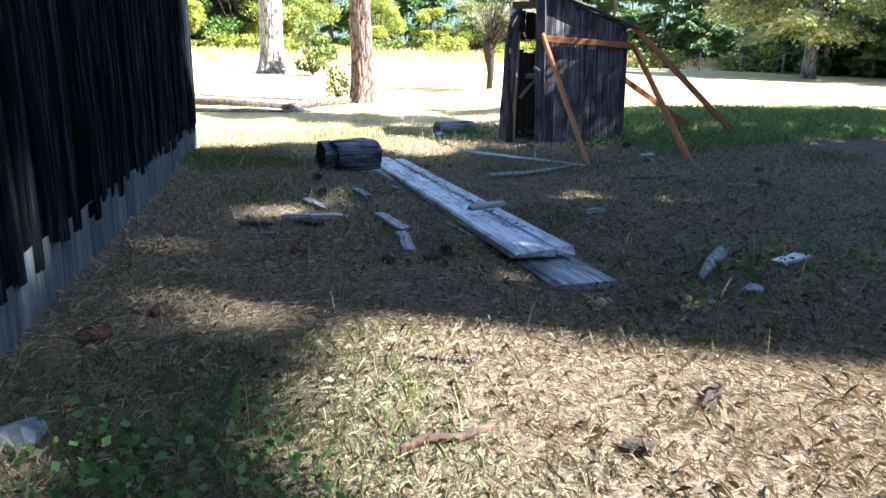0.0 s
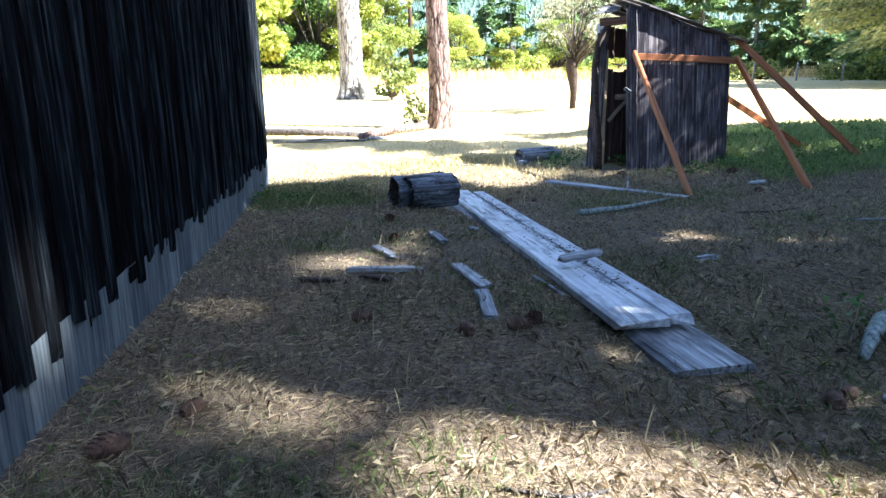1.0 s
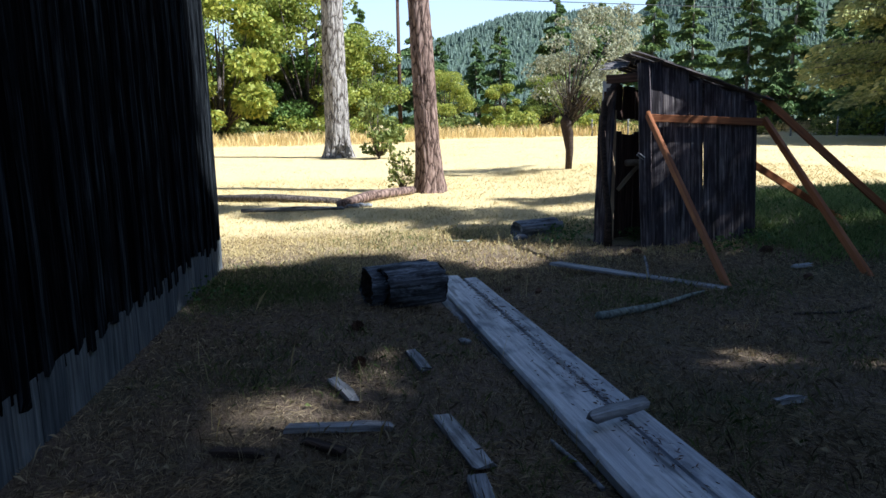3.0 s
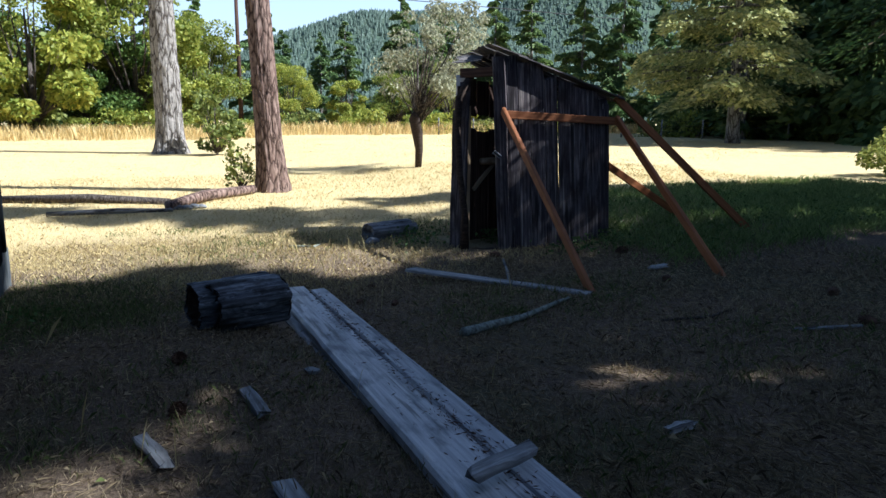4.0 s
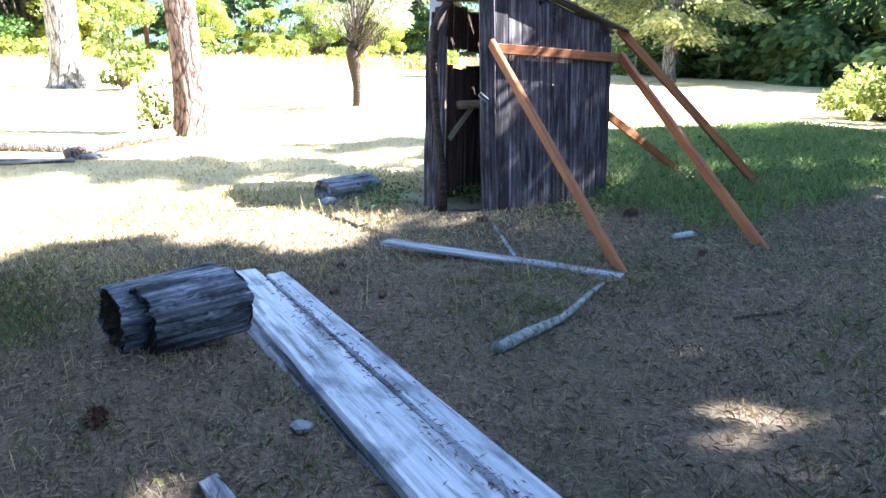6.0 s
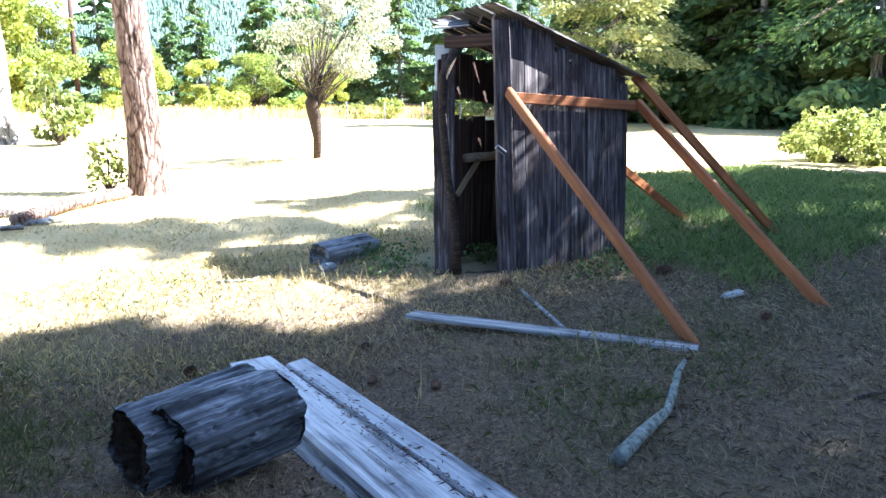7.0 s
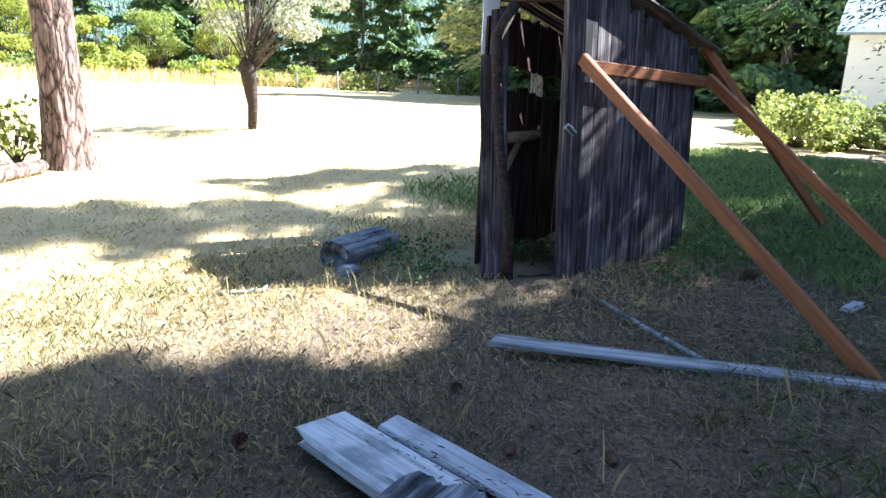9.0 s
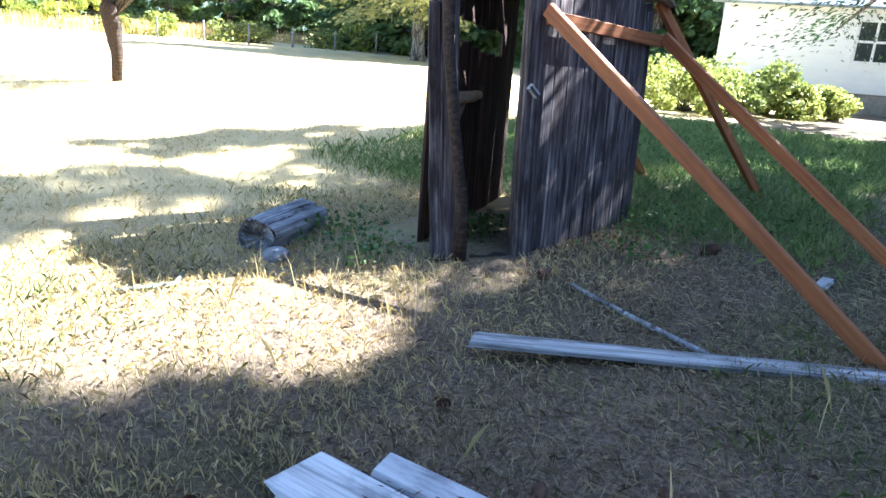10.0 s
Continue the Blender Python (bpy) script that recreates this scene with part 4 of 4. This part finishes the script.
def build_house():
    a, b = Vector((23.9, 15.0, 0)), Vector((26.4, 4.5, 0))
    d = (b - a).normalized()
    out = Vector((d.y, -d.x, 0))
    if out.x > 0:
        out = -out
    house = thing("house", (a + b) / 2 - out * 3, "small white house with a blue-grey roof behind the bush", "house")
    ln, z0, z1 = (b - a).length, 0.75, 3.3
    part("foundation", board("foundation", ln, 0.8, 0.2, CONCRETE, 1, 2, 0), house, frame_at(a + UP * 0.35 - out * 0.22, d, out))
    n = int((z1 - z0) / 0.17)
    siding = board("siding", ln, 0.175, 0.02, WHITE, 2, 2, 0.001)
    for k in range(n + 1):
        part("siding", siding, house, frame_at(a + UP * (z0 + 0.085 + 0.17 * k), d, out + UP * -0.08))
    side = board("wall", 6.0, z1 - 0.2, 0.1, WHITE, 3, 2, 0)
    part("wall", side, house, frame_at(a + UP * (z1 / 2 + 0.1) + d * 0.13 - out * 0.03, -out, -d))
    part("wall", side, house, frame_at(b + UP * (z1 / 2 + 0.1) - d * 0.13 - out * 0.03, -out, d))
    roof = board("roof", ln + 0.7, 4.0, 0.12, ROOF, 4, 2, 0)
    for s in (1, -1):
        part("roof", roof, house, frame_at(a - d * 0.35 - out * (3.0 - s * 1.55) + UP * 4.1, d, UP * 0.85 + out * s * 0.5))
    w = thing("window", a + d * 4.2, "white-framed window with four panes", "")
    w.parent, w.matrix_basis = house, spot(house).inverted() @ Matrix.Translation(a + d * 4.2 + UP * 1.6 + out * 0.03)
    c = a + d * 4.2 + UP * 2.2 + out * 0.02
    for i in (-1, 1):
        for j in (-1, 1):
            part("pane", board("pane", 0.42, 0.52, 0.012, GLASS, 5, 1, 0), w, frame_at(c + d * (0.23 * i - 0.21) + UP * 0.28 * j, d, out))
    for off, l, up in ((-0.52, 1.25, True), (0.0, 1.15, True), (0.52, 1.25, True)):
        part("window_frame", board("window_frame", l, 0.07, 0.04, WHITE, 6, 1, 0), w, frame_at(c + d * off - UP * l / 2, UP, out))
    for z in (-0.6, 0.0, 0.6):
        part("window_frame", board("window_frame", 1.1, 0.07, 0.04, WHITE, 7, 1, 0), w, frame_at(c - d * 0.55 + UP * z, d, out))


def build_fence():
    fence = thing("fence", on_ground(30, 36), "old wire fence on grey posts along the field", "fence")
    prev = None
    for k in range(14):
        p = on_ground(20 + 1.9 * k, 48.5 - 1.55 * k)
        part("post", tube("post", [p - UP * 0.1, p + UP * 1.15], [0.06, 0.05], GREY, 7, k, 0.1), fence)
        if prev:
            for z in (0.4, 0.75, 1.05):
                part("wire", tube("wire", [prev + UP * z, p + UP * z], [0.008, 0.008], WIRE, 4), fence)
        prev = p


build_pole()
build_fallen_logs()
build_house()
build_fence()


# ---- litter: cones, chips, sticks, stones ----
def cone_mesh(seed):
    """An open pine cone lying on its side along x."""
    rng = random.Random(seed)
    verts, faces = [], []
    ln, r = 0.11, 0.042
    for i in range(11):
        f = (i + 0.5) / 11
        rr = r * math.sin(math.pi * (0.12 + 0.8 * f)) ** 0.7
        for j in range(8):
            t = 2 * math.pi * (j + 0.5 * (i % 2)) / 8 + rng.uniform(-0.15, 0.15)
            ax = Vector((0, math.cos(t), math.sin(t)))
            sd = Vector((0, -math.sin(t), math.cos(t)))
            o = Vector((ln * (f - 0.5), 0, 0))
            tip = o + ax * rr * rng.uniform(0.95, 1.25) + Vector((0.02, 0, 0))
            k = len(verts)
            verts += [o + ax * rr * 0.25, o + ax * rr * 0.8 + sd * 0.014, tip, o + ax * rr * 0.8 - sd * 0.014, o + ax * rr * 0.75 + Vector((-0.006, 0, 0))]
            faces += [(k, k + 1, k + 4), (k + 1, k + 2, k + 4), (k + 2, k + 3, k + 4), (k + 3, k, k + 4), (k, k + 3, k + 2, k + 1)]
    return mesh_of("pine_cone", verts, faces, CONE)


def build_litter():
    rng = random.Random(12)
    cone_looks = [cone_mesh(k) for k in range(3)]
    for k, (x, y, s) in enumerate(((0.55, 4.83, 1.2), (1.5, 4.56, 1.3), (1.38, 4.5, 1.1), (1.1, 4.5, 1.2), (0.95, 6.77, 1.2), (-0.49, 3.53, 1.5), (-0.24, 3.8, 1.1), (2.45, 3.35, 1.2), (2.57, 3.42, 1.0),
                                   (6.17, 7.14, 1.2), (5.69, 6.47, 1.2), (5.78, 9.5, 1.4), (5.36, 8.26, 1.1), (2.93, 9.76, 0.8), (4.53, 10.17, 1.2), (2.6, 9.1, 0.8), (2.8, 8.72, 0.8), (1.78, 9.95, 1.0), (1.0, 7.6, 1.2))):
        m = Matrix.Translation((x, y, gz(x, y) + 0.026 * s)) @ Matrix.Rotation(rng.uniform(0, 6.28), 4, "Z") @ Matrix.Rotation(rng.uniform(-0.3, 0.3), 4, "Y") @ Matrix.Scale(s * 0.85, 4)
        solid("pine_cone", cone_looks[k % 3], m, "open brown pine cone lying in the litter", "pine cone", "pine cones on the ground")
    chips = ((0.53, 5.82, 1.03, 5.75, 0.07, GREY), (0.2, 5.62, 0.42, 5.56, 0.06, ROT), (0.76, 6.52, 0.87, 6.16, 0.07, GREY), (1.31, 6.95, 1.34, 6.57, 0.075, GREY), (1.31, 5.8, 1.38, 5.2, 0.1, GREY), (1.33, 5.15, 1.27, 4.68, 0.09, GREY),
             (0.6, 5.66, 0.78, 5.5, 0.05, ROT), (3.6, 3.86, 3.92, 3.98, 0.10, PALE), (5.56, 8.73, 5.74, 8.71, 0.08, GREY), (1.9, 2.3, 2.02, 2.4, 0.05, ROT), (1.42, 2.12, 1.5, 2.06, 0.06, ROT), (3.1, 5.6, 3.25, 5.62, 0.05, GREY))
    for k, (x0, y0, x1, y1, w, mat) in enumerate(chips):
        a, b = Vector((x0, y0, gz(x0, y0) + 0.012)), Vector((x1, y1, gz(x1, y1) + 0.016))
        solid("wood_chip", board("wood_chip", (b - a).length, w, 0.028, mat, 300 + k, 4, 0.007, 0.03, back=0.03), frame_at(a, b - a, UP + Vector((rng.uniform(-0.1, 0.1), 0, 0))), "weathered split wood piece in the litter", "wood piece", "wood scraps on the ground")
    sticks = (([(2.86, 7.44), (3.14, 7.54), (3.45, 7.64), (3.66, 7.77), (3.95, 7.95), (4.14, 8.05)], [0.036, 0.028, 0.026, 0.022, 0.02, 0.014], LICHEN, "lichen-covered fallen branch lying on the litter"),
              ([(4.53, 9.97), (4.3, 9.45), (4.07, 8.98)], [0.014, 0.016, 0.016], GREY, "thin bleached stick lying on the litter"),
              ([(0.59, 2.25), (0.75, 2.33), (0.87, 2.3), (1.03, 2.36)], [0.016, 0.02, 0.017, 0.014], INNER, "short peeled branch lying on the litter"),
              ([(1.76, 5.42), (1.79, 5.15), (1.81, 4.93)], [0.012, 0.012, 0.01], GREY, "thin grey stick beside the plank"),
              ([(5.09, 6.6), (5.4, 6.5), (5.6, 6.45)], [0.012, 0.014, 0.012], GREY, "thin grey stick lying on the litter"),
              ([(2.45, 11.6), (2.75, 11.5), (2.9, 11.65)], [0.012, 0.016, 0.01], LICHEN, "thin lichened twig lying on the litter"),
              ([(2.9, 3.72), (3.15, 3.95), (3.35, 4.1)], [0.03, 0.045, 0.05], LICHEN, "grey rotten branch end"),
              ([(6.2, 8.9), (6.5, 8.8), (6.75, 8.85)], [0.01, 0.012, 0.008], TWIG, "thin dark twig lying on the litter"),
              ([(0.9, 3.0), (1.1, 2.9), (1.25, 2.92)], [0.008, 0.01, 0.008], TWIG, "thin dark twig lying on the litter"),
              ([(4.4, 7.2), (4.8, 7.1), (5.1, 7.2)], [0.01, 0.012, 0.008], TWIG, "thin dark twig lying on the litter"))
    for k, (pts, rad, mat, label) in enumerate(sticks):
        pts = [Vector((x, y, gz(x, y) + r + 0.004)) for (x, y), r in zip(pts, rad)]
        solid("branch", tube("branch", pts, rad, mat, 8, 400 + k, 0.2), Matrix(), label, "branch", "fallen branches")
    for k, (x, y, r) in enumerate(((1.75, 7.25, 0.05), (3.06, 3.46, 0.06), (2.72, 3.36, 0.03), (-0.6, 2.7, 0.085), (3.5, 11.55, 0.09))):
        solid("stone", rock(r, 30 + k), Matrix.Translation((x, y, gz(x, y) + r * 0.3)), "pale grey stone in the litter", "stone", "stones on the ground")


build_litter()


# ---- grass ----
def scatter(rng, n, x0, x1, y0, y1, lump=0.0, keep=0.0):
    """Points in a stretch, gathered into lumps where asked, kept off the planks and buildings."""
    p = np.stack([rng.uniform(x0, x1, n), rng.uniform(y0, y1, n)], 1)
    if lump:
        g = np.stack([rng.uniform(x0, x1, max(4, int(n / 45))), rng.uniform(y0, y1, max(4, int(n / 45)))], 1)
        near = g[rng.integers(0, len(g), n)] + rng.normal(0, lump, (n, 2))
        p = np.where((rng.random(n) < 0.75)[:, None], near, p)
    x, y = p[:, 0], p[:, 1]
    wall = BARN_A.x + (y - BARN_A.y) * (BARN_B.x - BARN_A.x) / (BARN_B.y - BARN_A.y)
    ok = ~((x < wall + 0.03) & (y < 10.5))
    ok &= ~((np.abs(x - 2.13) < 0.25) & (y > 3.74) & (y < 9.7))
    ok &= ~((x > 1.08) & (x < 1.92) & (np.abs(y - 8.75) < 0.22))
    ok &= ~((x > 4.35) & (x < 6.15) & (y > 10.45) & (y < 11.6))
    if keep:
        patch = np.sin(1.7 * x + 0.9 * y) + np.sin(2.9 * y - 1.1 * x + 1.0) + rng.normal(0, 0.5, len(x))
        ok &= patch > keep
    return p[ok]


def build_grass():
    rng = np.random.default_rng(31)
    tag = dict(kind="stuff")
    flat = np.concatenate([scatter(rng, 120000, -1.2, 7.5, 0.6, 10.3), scatter(rng, 110000, -1.1, 4.5, 0.6, 5.5)])
    solid("straw_litter", blades("straw_litter", flat, 0.065, 0.0005, 1.8, STRAW, 1, 0.003, True), Matrix(), "fallen straw and pine needles matted on the soil", "litter", **tag)
    near = scatter(rng, 36000, -1.0, 5.5, 0.8, 6.0, 0.09)
    solid("dry_grass", blades("dry_grass", near, 0.08, 0.0008, 1.25, STRAW, 2), Matrix(), "short dry straw-coloured grass tufts", "grass", **tag)
    far = scatter(rng, 60000, -0.8, 8.0, 5.5, 9.8, 0.10)
    solid("dry_grass", blades("dry_grass", far, 0.05, 0.0011, 1.2, STRAW, 3), Matrix(), "short dry straw-coloured grass tufts", "grass", **tag)
    edge = scatter(rng, 26000, -0.5, 6.5, 9.4, 12.5, 0.12)
    solid("dry_grass", blades("dry_grass", edge, 0.05, 0.0013, 1.2, STRAW, 13), Matrix(), "short brown grass at the meadow's edge", "grass", **tag)
    green = np.concatenate([scatter(rng, 9000, 0.5, 5.0, 10.8, 13.2, 0.12, 0.3), scatter(rng, 20000, 2.5, 8.0, 4.0, 9.2, 0.09, 0.5), scatter(rng, 26000, -1.0, 3.6, 0.8, 9.5, 0.08, 0.4), scatter(rng, 7000, -0.9, 0.9, 1.2, 3.4, 0.15), scatter(rng, 7000, -0.7, 0.9, 8.6, 10.4, 0.15), scatter(rng, 4000, -0.2, 1.6, 9.0, 10.3, 0.2, 0.2)])
    solid("green_grass", blades("green_grass", green, 0.065, 0.0014, 1.0, GREEN, 4), Matrix(), "sparse green grass tufts in the shade", "grass", **tag)
    lush = scatter(rng, 55000, 6.0, 14.5, 8.8, 14.0, 0.2)
    solid("green_grass", blades("green_grass", lush, 0.12, 0.0026, 0.9, LUSH, 5), Matrix(), "taller green grass beneath the cedar", "grass", **tag)
    field = np.concatenate([scatter(rng, 16000, -0.5, 6.0, 9.8, 12.5, 0.2), scatter(rng, 70000, -5, 14, 11.5, 22, 0.3), scatter(rng, 40000, -10, 30, 20, 45, 0.4)])
    solid("meadow_grass", blades("meadow_grass", field, 0.06, 0.0022, 1.2, MEADOW, 6), Matrix(), "dry yellow meadow grass in full sun", "grass", **tag)
    edge = scatter(rng, 14000, -16, 40, 48, 57, 0.5)
    solid("tall_grass", blades("tall_grass", edge, 0.7, 0.02, 0.5, MEADOW, 7), Matrix(), "tall dry grass along the field's edge", "grass", **tag)
    weeds = np.concatenate([scatter(rng, 60, 2.4, 3.9, 10.3, 11.4), scatter(rng, 40, 4.0, 5.0, 11.8, 12.8), scatter(rng, 120, -0.5, 4, 2.0, 9.5)])
    solid("dry_weeds", blades("dry_weeds", weeds, 0.2, 0.0022, 0.5, MEADOW, 8), Matrix(), "thin dry weed stalks", "weeds", **tag)
    # broad-leaved herbs
    p = np.concatenate([scatter(rng, 900, -0.9, 0.3, 1.2, 2.9, 0.1), scatter(rng, 300, 3.0, 4.1, 3.6, 4.2, 0.1), scatter(rng, 420, 5.0, 6.2, 9.6, 10.2, 0.1), scatter(rng, 1400, 6.0, 11.0, 9.0, 12.5, 0.15), scatter(rng, 160, -0.4, 0.1, 8.7, 9.3, 0.08), scatter(rng, 500, 3.7, 4.6, 11.0, 12.0, 0.12)])
    p = np.concatenate([p, np.stack([rng.normal(5.0, 0.16, 260), rng.normal(11.02, 0.1, 260)], 1)])
    c = np.concatenate([p, (height(p[:, 0], p[:, 1]) + rng.uniform(0.01, 0.16, len(p)))[:, None]], 1)
    solid("low_herbs", cards("low_herbs", c, rng.normal(0, 1, c.shape) * (1, 1, 0.5), 0.04, 0.7, HERB, 9), Matrix(), "low green broad-leaved herbs", "herbs", **tag)


build_grass()


def build_debris():
    """Needles and bark crumbs caught on the long plank."""
    rng = np.random.default_rng(8)
    n = 900
    y = np.concatenate([rng.uniform(4.6, 9.5, n // 3), rng.normal(8.2, 0.7, n // 3), rng.normal(5.9, 0.5, n // 3)])
    x = 2.125 + 0.022 * (y - 4.2) + rng.normal(0, 0.03, n) * np.where(rng.random(n) < 0.3, 4.0, 1.0)
    ok = (y > 4.3) & (y < 9.5) & (np.abs(x - 2.1 - 0.022 * (y - 4.2)) < 0.19)
    x, y = x[ok], y[ok]
    c = np.stack([x, y, 0.099 - 0.044 * (y - 4.2) + rng.uniform(0, 0.006, len(y))], 1)
    d = rng.normal(0, 1, (len(c), 3)) * (0.6, 1.4, 0.08)
    solid("needle_debris", cards("needle_debris", c, d, 0.035, 0.16, CONE, 3), Matrix(), "brown needles and bark crumbs on the plank", "litter", kind="stuff")


build_debris()
